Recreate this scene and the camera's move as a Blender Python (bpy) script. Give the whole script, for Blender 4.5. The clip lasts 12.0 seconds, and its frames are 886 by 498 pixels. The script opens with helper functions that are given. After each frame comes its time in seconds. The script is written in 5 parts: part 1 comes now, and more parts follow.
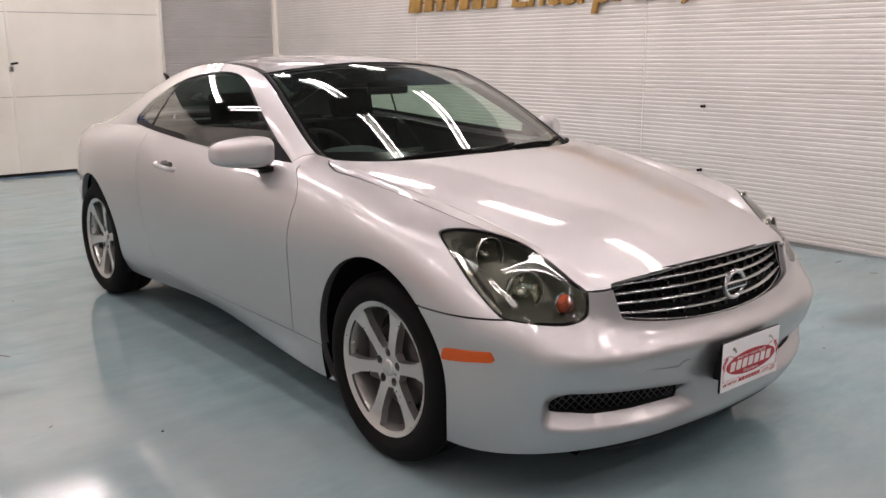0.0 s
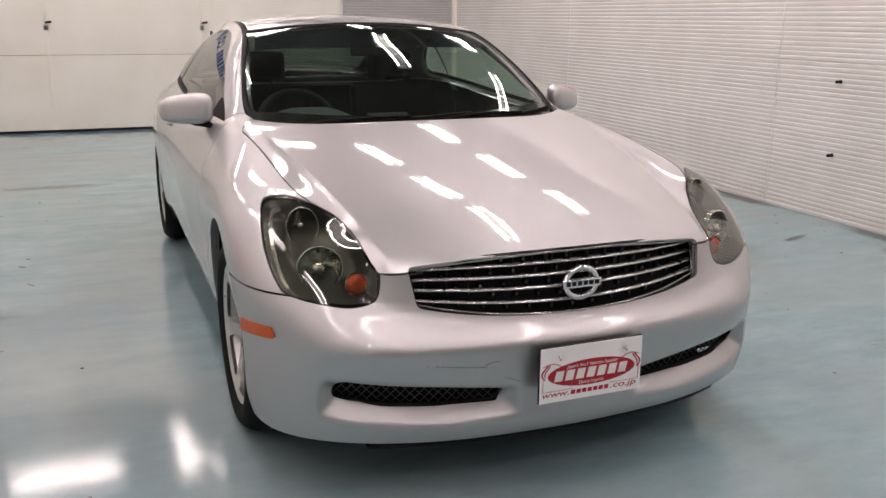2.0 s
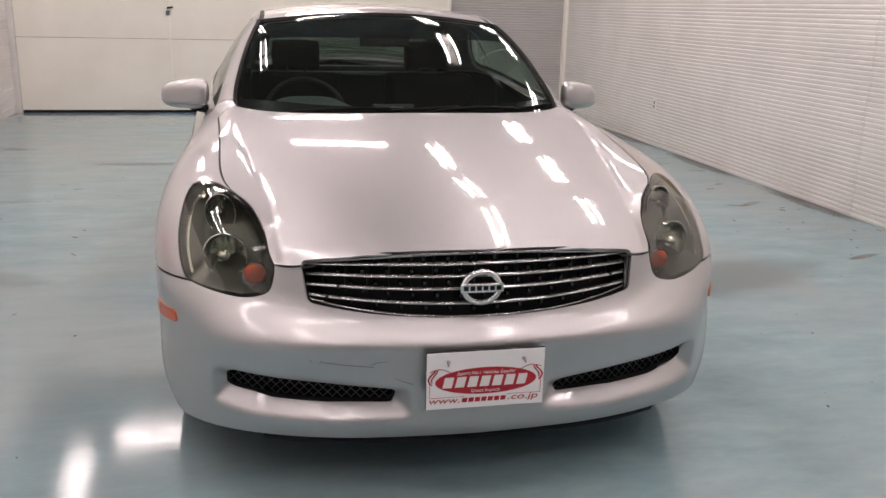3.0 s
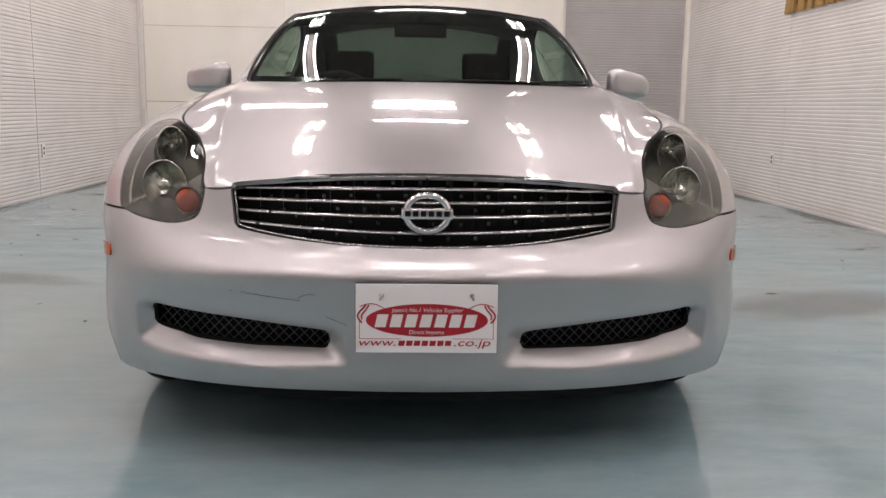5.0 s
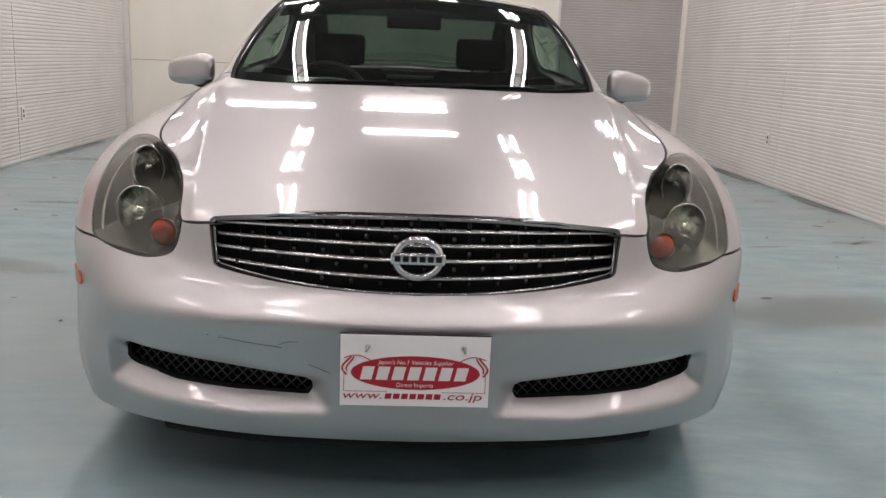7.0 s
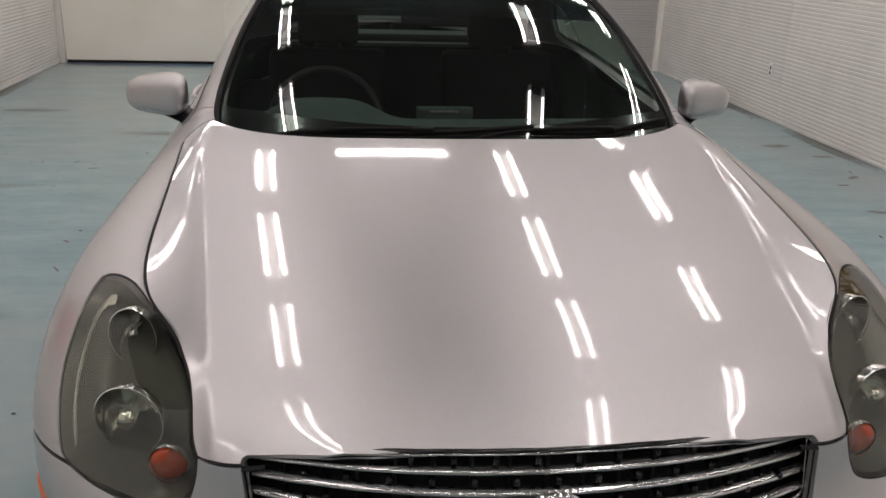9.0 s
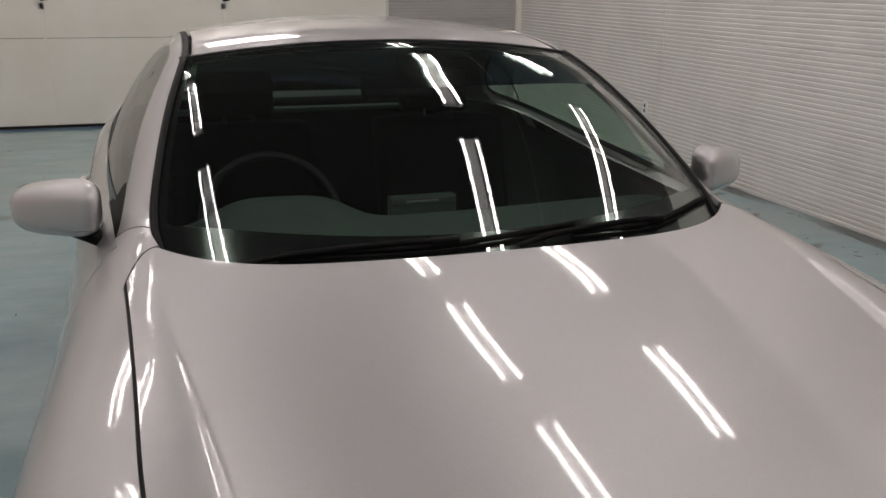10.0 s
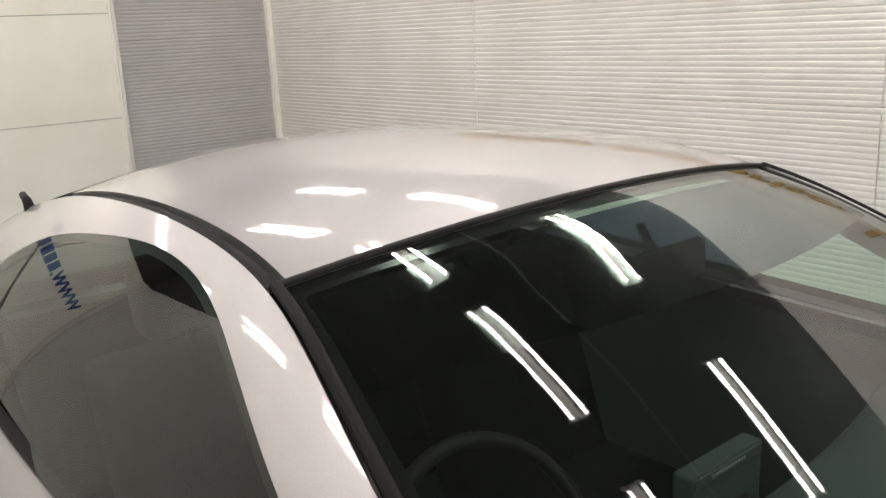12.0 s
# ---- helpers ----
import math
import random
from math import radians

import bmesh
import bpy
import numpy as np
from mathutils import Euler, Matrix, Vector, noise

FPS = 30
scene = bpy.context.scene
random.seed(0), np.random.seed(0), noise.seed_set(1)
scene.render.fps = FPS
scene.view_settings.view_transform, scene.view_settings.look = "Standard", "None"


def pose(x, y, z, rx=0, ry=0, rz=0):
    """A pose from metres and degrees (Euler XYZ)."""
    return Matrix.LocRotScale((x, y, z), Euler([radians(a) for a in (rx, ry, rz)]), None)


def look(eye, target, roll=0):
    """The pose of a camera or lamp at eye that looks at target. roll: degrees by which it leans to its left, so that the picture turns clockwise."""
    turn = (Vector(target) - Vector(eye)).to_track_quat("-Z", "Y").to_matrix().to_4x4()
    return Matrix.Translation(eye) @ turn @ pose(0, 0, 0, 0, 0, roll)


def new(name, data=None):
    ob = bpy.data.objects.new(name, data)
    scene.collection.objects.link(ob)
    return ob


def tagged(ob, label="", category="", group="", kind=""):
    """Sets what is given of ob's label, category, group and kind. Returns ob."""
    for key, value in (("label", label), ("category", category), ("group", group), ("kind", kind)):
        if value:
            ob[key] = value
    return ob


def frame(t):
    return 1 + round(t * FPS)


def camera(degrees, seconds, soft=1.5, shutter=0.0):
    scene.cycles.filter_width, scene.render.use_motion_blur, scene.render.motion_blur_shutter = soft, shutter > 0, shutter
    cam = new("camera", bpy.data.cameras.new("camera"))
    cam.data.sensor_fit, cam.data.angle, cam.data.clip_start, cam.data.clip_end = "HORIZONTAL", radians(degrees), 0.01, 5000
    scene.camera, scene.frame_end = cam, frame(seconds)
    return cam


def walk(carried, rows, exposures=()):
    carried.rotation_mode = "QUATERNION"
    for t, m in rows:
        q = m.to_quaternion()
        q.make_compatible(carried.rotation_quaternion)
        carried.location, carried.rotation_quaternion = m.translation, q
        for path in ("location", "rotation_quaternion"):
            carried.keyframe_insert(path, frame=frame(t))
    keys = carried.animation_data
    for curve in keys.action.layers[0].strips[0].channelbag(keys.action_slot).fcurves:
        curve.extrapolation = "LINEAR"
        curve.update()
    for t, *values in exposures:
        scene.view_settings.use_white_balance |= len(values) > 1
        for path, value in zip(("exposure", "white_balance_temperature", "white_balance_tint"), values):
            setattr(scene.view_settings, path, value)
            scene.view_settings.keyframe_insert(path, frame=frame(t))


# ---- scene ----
cam = camera(53.7, 12.0)
PATH = [
    (0, (-2.502, -1.562, 1.396), (-1.268, -0.051, 0.957), -0.3),
    (0.5, (-2.223, -1.733, 1.394), (-1.081, -0.153, 0.948), -0.5),
    (1, (-1.909, -1.953, 1.402), (-0.925, -0.271, 0.952), -0.2),
    (1.5, (-1.578, -2.005, 1.378), (-0.703, -0.272, 0.9), -0.1),
    (2, (-1.261, -2.081, 1.374), (-0.537, -0.288, 0.863), 0.4),
    (2.5, (-0.902, -2.222, 1.394), (-0.352, -0.373, 0.867), 0.8),
    (3, (-0.585, -2.223, 1.386), (-0.181, -0.338, 0.852), 1.4),
    (5, (-0.044, -2.074, 0.897), (0.035, -0.102, 0.577), 0.9),
    (5.5, (-0.051, -2.071, 0.812), (0.032, -0.084, 0.597), 0.7),
    (6, (-0.06, -2.044, 0.8), (0.03, -0.054, 0.623), 0.9),
    (6.5, (-0.05, -1.994, 0.918), (0.056, -0.016, 0.642), 1.7),
    (8.5, (-0.156, -1.402, 1.451), (-0.05, 0.471, 0.757), 3.6),
    (9, (-0.321, -1.109, 1.488), (-0.091, 0.761, 0.815), 1.8),
    (9.5, (-0.501, -0.774, 1.48), (-0.075, 1.077, 0.853), 1.4),
    (10, (-0.656, -0.435, 1.51), (-0.053, 1.38, 0.924), 0.6),
    (10.5, (-0.863, -0.074, 1.554), (-0.058, 1.663, 0.974), -1.3),
    (11, (-0.936, 0.301, 1.559), (0.0, 1.976, 0.993), -2.3),
    (11.5, (-1.010, 0.722, 1.588), (0.057, 2.318, 1.037), -2.6),
    (12, (-1.071, 1.120, 1.612), (0.154, 2.624, 1.117), -2.8),
]
walk(cam, [(t, look(eye, target, roll)) for t, eye, target, roll in PATH],
     [(0.0, 0.02, 6650, 16), (3.0, 0.0, 6650, 16), (5.5, 0.0, 6600, 15), (6.7, -0.04, 6500, 12), (8.5, -0.28, 6500, 11), (9.0, -0.43, 6500, 10), (9.5, -0.72, 6500, 9), (10.0, -0.70, 6500, 9),
      (10.5, -0.28, 6550, 7), (11.0, -0.01, 6580, 6), (11.3, 0.22, 6600, 5), (12.0, 0.17, 6600, 5)])

# ---- light ----
world = bpy.data.worlds.new("room_dark")
world.use_nodes = True
world.node_tree.nodes["Background"].inputs[0].default_value = (0.6, 0.62, 0.65, 1)
world.node_tree.nodes["Background"].inputs[1].default_value = 0.02
scene.world = world
scene.view_settings.exposure = 0.0

CEILING, LAMP_Z, CLAD_Z = 6.2, 4.15, 3.55
TUBE = 50.0     # emission strength of a fluorescent tube

# ---- materials ----


def node_material(name, colour, rough=0.5, metal=0.0, coat=0.0, coat_rough=0.03, spec=0.5, transmission=0.0, ior=1.45, emission=0.0):
    m = bpy.data.materials.new(name)
    m.use_nodes = True
    p = m.node_tree.nodes["Principled BSDF"]
    p.inputs["Base Color"].default_value = (*colour, 1)
    p.inputs["Roughness"].default_value = rough
    p.inputs["Metallic"].default_value = metal
    p.inputs["Coat Weight"].default_value = coat
    p.inputs["Coat Roughness"].default_value = coat_rough
    p.inputs["Specular IOR Level"].default_value = spec
    p.inputs["Transmission Weight"].default_value = transmission
    p.inputs["IOR"].default_value = ior
    if emission:
        p.inputs["Emission Color"].default_value = (*colour, 1)
        p.inputs["Emission Strength"].default_value = emission
    return m


def add_node(m, kind, **values):
    n = m.node_tree.nodes.new(kind)
    for key, value in values.items():
        n.inputs[key].default_value = value
    return n


def noise_on(m, scale, low, high, to="Base Color", detail=6.0, spot=(0.3, 0.7), stretch=(1, 1, 1)):
    """Two-tone noise, in object metres, into an input of the principled shader."""
    t = m.node_tree
    c = t.nodes.new("ShaderNodeTexCoord")
    mp = add_node(m, "ShaderNodeMapping", Scale=stretch)
    n = add_node(m, "ShaderNodeTexNoise", Scale=scale, Detail=detail)
    r = t.nodes.new("ShaderNodeValToRGB")
    r.color_ramp.elements[0].position, r.color_ramp.elements[1].position = spot
    if not isinstance(low, tuple):
        low, high = (low,) * 3, (high,) * 3
    r.color_ramp.elements[0].color, r.color_ramp.elements[1].color = (*low, 1), (*high, 1)
    t.links.new(c.outputs["Object"], mp.inputs[0])
    t.links.new(mp.outputs[0], n.inputs["Vector"])
    t.links.new(n.outputs["Fac"], r.inputs[0])
    t.links.new(r.outputs[0], t.nodes["Principled BSDF"].inputs[to])
    return r


def bump_on(m, scale, strength, distance=0.002, detail=4.0, stretch=(1, 1, 1), to="Normal"):
    t = m.node_tree
    c = t.nodes.new("ShaderNodeTexCoord")
    mp = add_node(m, "ShaderNodeMapping", Scale=stretch)
    n = add_node(m, "ShaderNodeTexNoise", Scale=scale, Detail=detail)
    b = add_node(m, "ShaderNodeBump", Strength=strength, Distance=distance)
    t.links.new(c.outputs["Object"], mp.inputs[0])
    t.links.new(mp.outputs[0], n.inputs["Vector"])
    t.links.new(n.outputs["Fac"], b.inputs["Height"])
    t.links.new(b.outputs[0], t.nodes["Principled BSDF"].inputs[to])
    return m


PAINT = node_material("silver_paint", (0.51, 0.505, 0.51), 0.45, 0.95, 1.0, 0.05)
noise_on(PAINT, 900.0, (0.47, 0.465, 0.471), (0.55, 0.545, 0.55), detail=2.0)
BLACK = node_material("black_plastic", (0.007, 0.007, 0.008), 0.6, spec=0.2)
WIPER = node_material("wiper_black", (0.004, 0.004, 0.004), 0.7, spec=0.15)
bump_on(BLACK, 400, 0.2, 0.0005)
GLOSS_BLACK = node_material("gloss_black", (0.006, 0.006, 0.007), 0.12)
RUBBER = node_material("tyre_rubber", (0.008, 0.008, 0.008), 0.8, spec=0.15)
bump_on(RUBBER, 120, 0.3, 0.001)
ALLOY = node_material("alloy", (0.62, 0.61, 0.59), 0.33, 0.9)
noise_on(ALLOY, 30, 0.26, 0.45, to="Roughness")
CHROME = node_material("chrome", (0.72, 0.72, 0.73), 0.14, 1.0)
BAR_METAL = node_material("grille_bar_metal", (0.48, 0.48, 0.475), 0.2, 1.0)
DARK_METAL = node_material("brake_iron", (0.10, 0.095, 0.09), 0.5, 0.8)
GLASS = bpy.data.materials.new("tinted_glass")
LENS = bpy.data.materials.new("lamp_lens")


def thin_glass(m, tint, gloss, face=0.08, haze=0.0, rise=3.6, most=0.85):
    """A thin pane: tinted see-through with a mirror coat that grows at grazing angles."""
    m.use_nodes = True
    t = m.node_tree
    t.nodes.clear()
    out = t.nodes.new("ShaderNodeOutputMaterial")
    mix = t.nodes.new("ShaderNodeMixShader")
    see = t.nodes.new("ShaderNodeBsdfTransparent")
    see.inputs[0].default_value = (*tint, 1)
    shine = t.nodes.new("ShaderNodeBsdfGlossy")
    shine.inputs["Roughness"].default_value = gloss
    f = t.nodes.new("ShaderNodeLayerWeight")
    f.inputs[0].default_value = 0.5
    p5 = t.nodes.new("ShaderNodeMath")
    p5.operation = "POWER"
    p5.inputs[1].default_value = rise
    ma = t.nodes.new("ShaderNodeMath")
    ma.operation = "MULTIPLY_ADD"
    ma.inputs[1].default_value, ma.inputs[2].default_value = most, face
    t.links.new(f.outputs["Facing"], p5.inputs[0])
    t.links.new(p5.outputs[0], ma.inputs[0])
    t.links.new(ma.outputs[0], mix.inputs[0])
    t.links.new(see.outputs[0], mix.inputs[1])
    t.links.new(shine.outputs[0], mix.inputs[2])
    # pale veil of light over the pane, painted as a weak diffuse mix
    film = t.nodes.new("ShaderNodeMixShader")
    film.inputs[0].default_value = haze
    dull = t.nodes.new("ShaderNodeBsdfDiffuse")
    dull.inputs[0].default_value = (0.46, 0.60, 0.53, 1)
    t.links.new(mix.outputs[0], film.inputs[1])
    t.links.new(dull.outputs[0], film.inputs[2])
    t.links.new(film.outputs[0], out.inputs[0])


thin_glass(GLASS, (0.78, 0.90, 0.83), 0.012, 0.06, haze=0.005)
SIDE_GLASS = bpy.data.materials.new("side_glass")
thin_glass(SIDE_GLASS, (0.62, 0.78, 0.70), 0.010, 0.05, rise=3.5, most=0.86)
REAR_GLASS = bpy.data.materials.new("rear_glass")
thin_glass(REAR_GLASS, (0.10, 0.14, 0.12), 0.010, 0.05)
SHADE = bpy.data.materials.new("shade_band")
thin_glass(SHADE, (0.10, 0.13, 0.22), 0.05, 0.0)
thin_glass(LENS, (0.74, 0.75, 0.69), 0.02, 0.05)
LAMP_CHROME = node_material("lamp_reflector", (0.90, 0.90, 0.85), 0.16, 1.0)
LAMP_DARK = node_material("lamp_bezel", (0.085, 0.088, 0.077), 0.25, 0.5)
AMBER = node_material("amber_lens", (0.56, 0.085, 0.006), 0.25, coat=0.2)
INDICATOR = node_material("indicator_amber", (0.36, 0.045, 0.010), 0.18, coat=1.0)
PLATE = node_material("plate_white", (0.90, 0.90, 0.90), 0.35)
RED = node_material("plate_red", (0.42, 0.015, 0.03), 0.4)
WHITE_INK = node_material("white_ink", (0.8, 0.78, 0.76), 0.5)
STEEL = node_material("steel_screw", (0.45, 0.44, 0.42), 0.35, 1.0)
CLOTH = node_material("charcoal_cloth", (0.0035, 0.004, 0.004), 0.95, spec=0.03)
bump_on(CLOTH, 300, 0.4, 0.001)
STRIP_GREY = node_material("unit_grey", (0.045, 0.052, 0.05), 0.6, spec=0.2)
DASH = node_material("dashboard_vinyl", (0.036, 0.050, 0.045), 0.75, spec=0.1)
bump_on(DASH, 500, 0.3, 0.0006)
TRIM_GREY = node_material("headliner", (0.17, 0.18, 0.165), 0.9)
bump_on(TRIM_GREY, 300, 0.3, 0.001)

FLOOR = node_material("epoxy_floor", (0.30, 0.42, 0.43), 0.2)
WALL = node_material("wall_siding", (0.66, 0.64, 0.61), 0.45)
noise_on(WALL, 2.3, (0.68, 0.66, 0.63), (0.73, 0.71, 0.68), spot=(0.35, 0.6))
bump_on(WALL, 60, 0.35, 0.003)
DOOR_WHITE = node_material("door_paint", (0.80, 0.78, 0.73), 0.4)
noise_on(DOOR_WHITE, 1.6, (0.82, 0.79, 0.705), (0.88, 0.86, 0.785), spot=(0.3, 0.62))
bump_on(DOOR_WHITE, 25, 0.2, 0.003)
# lack of light overhead is put into this dark colour
CEIL = node_material("ceiling_deck_unlit_tone", (0.045, 0.045, 0.044), 0.95, spec=0.1)
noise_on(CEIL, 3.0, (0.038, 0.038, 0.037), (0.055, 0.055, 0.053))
WALL_GREY = node_material("wall_siding_grey", (0.46, 0.45, 0.44), 0.5)
noise_on(WALL_GREY, 2.0, (0.43, 0.42, 0.41), (0.49, 0.48, 0.47))
bump_on(WALL_GREY, 60, 0.3, 0.003)
# gloom above the siding, put into the colour to keep reflections dark
UPPER = node_material("upper_cladding_unlit_tone", (0.10, 0.10, 0.098), 0.8, spec=0.2)
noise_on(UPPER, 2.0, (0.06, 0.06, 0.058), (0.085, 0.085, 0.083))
SHUTTER = node_material("shutter_steel", (0.22, 0.22, 0.22), 0.5, 0.2)
noise_on(SHUTTER, 3.0, (0.19, 0.19, 0.19), (0.26, 0.26, 0.255))
GOLD = node_material("gilt_letters", (0.42, 0.25, 0.07), 0.42, 0.55)
noise_on(GOLD, 14, (0.33, 0.19, 0.05), (0.48, 0.30, 0.10))
BLUE = node_material("blue_film", (0.02, 0.06, 0.26), 0.4)
TUBE_LIGHT = node_material("tube_glow", (1.0, 0.90, 0.88), 0.5, emission=TUBE)
FIXTURE = node_material("lamp_housing", (0.8, 0.8, 0.78), 0.4)
DARK_GAP = node_material("joint_shadow_gap", (0.05, 0.045, 0.04), 0.8)
PLUG = node_material("outlet_plastic", (0.78, 0.78, 0.76), 0.35)

# ---- mesh tools ----


def smooth_all(me):
    me.polygons.foreach_set("use_smooth", [True] * len(me.polygons))
    me.update()


def mesh_object(name, V, F, material, parent=None, label="", smooth=True):
    me = bpy.data.meshes.new(name)
    me.from_pydata([tuple(map(float, v)) for v in V], [], [tuple(map(int, f)) for f in F])
    me.materials.append(material)
    if smooth:
        smooth_all(me)
    ob = new(name, me)
    if parent:
        ob.parent = parent
    if label:
        ob["label"] = label
    return ob


def part(name, bm, material, parent=None, label="", smooth=True):
    me = bpy.data.meshes.new(name)
    bm.to_mesh(me)
    bm.free()
    me.materials.append(material)
    if smooth:
        smooth_all(me)
    ob = new(name, me)
    if parent:
        ob.parent = parent
    if label:
        ob["label"] = label
    return ob


def empty(name, at=(0, 0, 0)):
    ob = new(name)
    ob.location = at
    return ob


def box_bm(x0, x1, y0, y1, z0, z1, bevel=0.0, segments=2):
    bm = bmesh.new()
    bmesh.ops.create_cube(bm, size=1)
    for v in bm.verts:
        v.co = Vector((x0 + (v.co.x + 0.5) * (x1 - x0), y0 + (v.co.y + 0.5) * (y1 - y0), z0 + (v.co.z + 0.5) * (z1 - z0)))
    if bevel:
        bmesh.ops.bevel(bm, geom=bm.edges[:], offset=bevel, segments=segments, affect="EDGES", profile=0.7)
    return bm


def box(name, x0, x1, y0, y1, z0, z1, material, parent=None, label="", bevel=0.004):
    return part(name, box_bm(x0, x1, y0, y1, z0, z1, bevel), material, parent, label, smooth=False)


def tube_bm(points, radius, sides=10, closed=False):
    """A round bar along points; radius is a number or one per point."""
    pts = [Vector(p) for p in points]
    n = len(pts)
    rad = radius if isinstance(radius, (list, tuple)) else [radius] * n
    bm = bmesh.new()
    rings = []
    side = None
    for i, p in enumerate(pts):
        a, b = (pts[i - 1], pts[(i + 1) % n]) if closed else (pts[max(i - 1, 0)], pts[min(i + 1, n - 1)])
        d = (b - a).normalized()
        if side is None:
            side = d.orthogonal().normalized()
        side = (side - d * side.dot(d)).normalized()
        up = d.cross(side)
        rings.append([bm.verts.new(p + rad[i] * (math.cos(k * math.tau / sides) * side + math.sin(k * math.tau / sides) * up)) for k in range(sides)])
    for i in range(n if closed else n - 1):
        r, q = rings[i], rings[(i + 1) % n]
        for k in range(sides):
            bm.faces.new((r[k], r[(k + 1) % sides], q[(k + 1) % sides], q[k]))
    if not closed:
        bm.faces.new(rings[0][::-1])
        bm.faces.new(rings[-1])
    bmesh.ops.recalc_face_normals(bm, faces=bm.faces[:])
    return bm


def lathe(profile, n=64, axis="x"):
    """Turns (radius, along) points round the x axis. Returns V, F."""
    V, F = [], []
    m = len(profile)
    for i in range(n):
        a = math.tau * i / n
        V += [(h, r * math.cos(a), r * math.sin(a)) for r, h in profile]
    for i in range(n):
        j = (i + 1) % n
        F += [(i * m + k, i * m + k + 1, j * m + k + 1, j * m + k) for k in range(m - 1)]
    return np.array(V), F


def catmull(points, n):
    """A smooth curve through control points, n samples a span."""
    P = np.array(points, float)
    P = np.vstack([2 * P[0] - P[1], P, 2 * P[-1] - P[-2]])
    out = []
    for i in range(1, len(P) - 2):
        p0, p1, p2, p3 = P[i - 1:i + 3]
        for t in np.linspace(0, 1, n, endpoint=False):
            out.append(0.5 * (2 * p1 + (p2 - p0) * t + (2 * p0 - 5 * p1 + 4 * p2 - p3) * t * t + (3 * p1 - p0 - 3 * p2 + p3) * t ** 3))
    out.append(P[-2])
    return np.array(out)


def spline(points, n):
    """A curve through control points with smooth curvature (natural cubic), n samples a span."""
    P = np.array(points, float)
    k = len(P)
    shape = P.shape
    P = P.reshape(k, -1)
    d = np.sqrt(np.linalg.norm(np.diff(P, axis=0).reshape(k - 1, -1), axis=1))
    h = np.maximum(d / d.mean(), 0.35)
    A, B = np.zeros((k, k)), np.zeros((k, P.shape[1]))
    A[0, 0] = A[-1, -1] = 1
    for i in range(1, k - 1):
        A[i, i - 1], A[i, i], A[i, i + 1] = h[i - 1], 2 * (h[i - 1] + h[i]), h[i]
        B[i] = 6 * ((P[i + 1] - P[i]) / h[i] - (P[i] - P[i - 1]) / h[i - 1])
    M = np.linalg.solve(A, B)
    out = []
    for i in range(k - 1):
        for t in np.linspace(0, h[i], n, endpoint=False):
            a, b = h[i] - t, t
            out.append(M[i] * a ** 3 / (6 * h[i]) + M[i + 1] * b ** 3 / (6 * h[i]) + (P[i] / h[i] - M[i] * h[i] / 6) * a + (P[i + 1] / h[i] - M[i + 1] * h[i] / 6) * b)
    out.append(P[-1])
    return np.array(out).reshape(-1, *shape[1:])


def ring_curve(points, n=8):
    """A closed smooth outline in two dimensions."""
    P = np.array(points, float)
    k = len(P)
    out = []
    for i in range(k):
        p0, p1, p2, p3 = P[i - 1], P[i], P[(i + 1) % k], P[(i + 2) % k]
        for t in np.linspace(0, 1, n, endpoint=False):
            out.append(0.5 * (2 * p1 + (p2 - p0) * t + (2 * p0 - 5 * p1 + 4 * p2 - p3) * t * t + (3 * p1 - p0 - 3 * p2 + p3) * t ** 3))
    return np.array(out)


def rounded(points, r, n=5):
    """A closed polygon with its corners rounded by r."""
    P = np.array(points, float)
    out = []
    for i in range(len(P)):
        a, b, c = P[i - 1], P[i], P[(i + 1) % len(P)]
        u, w = (a - b), (c - b)
        lu, lw = np.linalg.norm(u), np.linalg.norm(w)
        ra = min(r, 0.48 * lu, 0.48 * lw)
        p, q = b + u / lu * ra, b + w / lw * ra
        for t in np.linspace(0, 1, n):
            out.append((1 - t) ** 2 * p + 2 * t * (1 - t) * b + t * t * q)
    return np.array(out)


def inside(poly, P):
    """Signed distance from points P to a closed polygon, positive inside."""
    P = np.asarray(P, float)
    A, B = poly, np.roll(poly, -1, axis=0)
    best = np.full(len(P), 1e9)
    odd = np.zeros(len(P), bool)
    for a, b in zip(A, B):
        d = b - a
        L = max(d @ d, 1e-12)
        t = np.clip(((P - a) @ d) / L, 0, 1)
        best = np.minimum(best, np.hypot(*(P - a - t[:, None] * d).T))
        cross = (a[1] > P[:, 1]) != (b[1] > P[:, 1])
        with np.errstate(divide="ignore", invalid="ignore"):
            odd ^= cross & (P[:, 0] < d[0] * (P[:, 1] - a[1]) / (d[1] if d[1] else 1e-12) + a[0])
    return np.where(odd, best, -best)


def grid_faces(n, m, flip=False):
    F = [(i * m + j, i * m + j + 1, (i + 1) * m + j + 1, (i + 1) * m + j) for i in range(n - 1) for j in range(m - 1)]
    return [f[::-1] for f in F] if flip else F


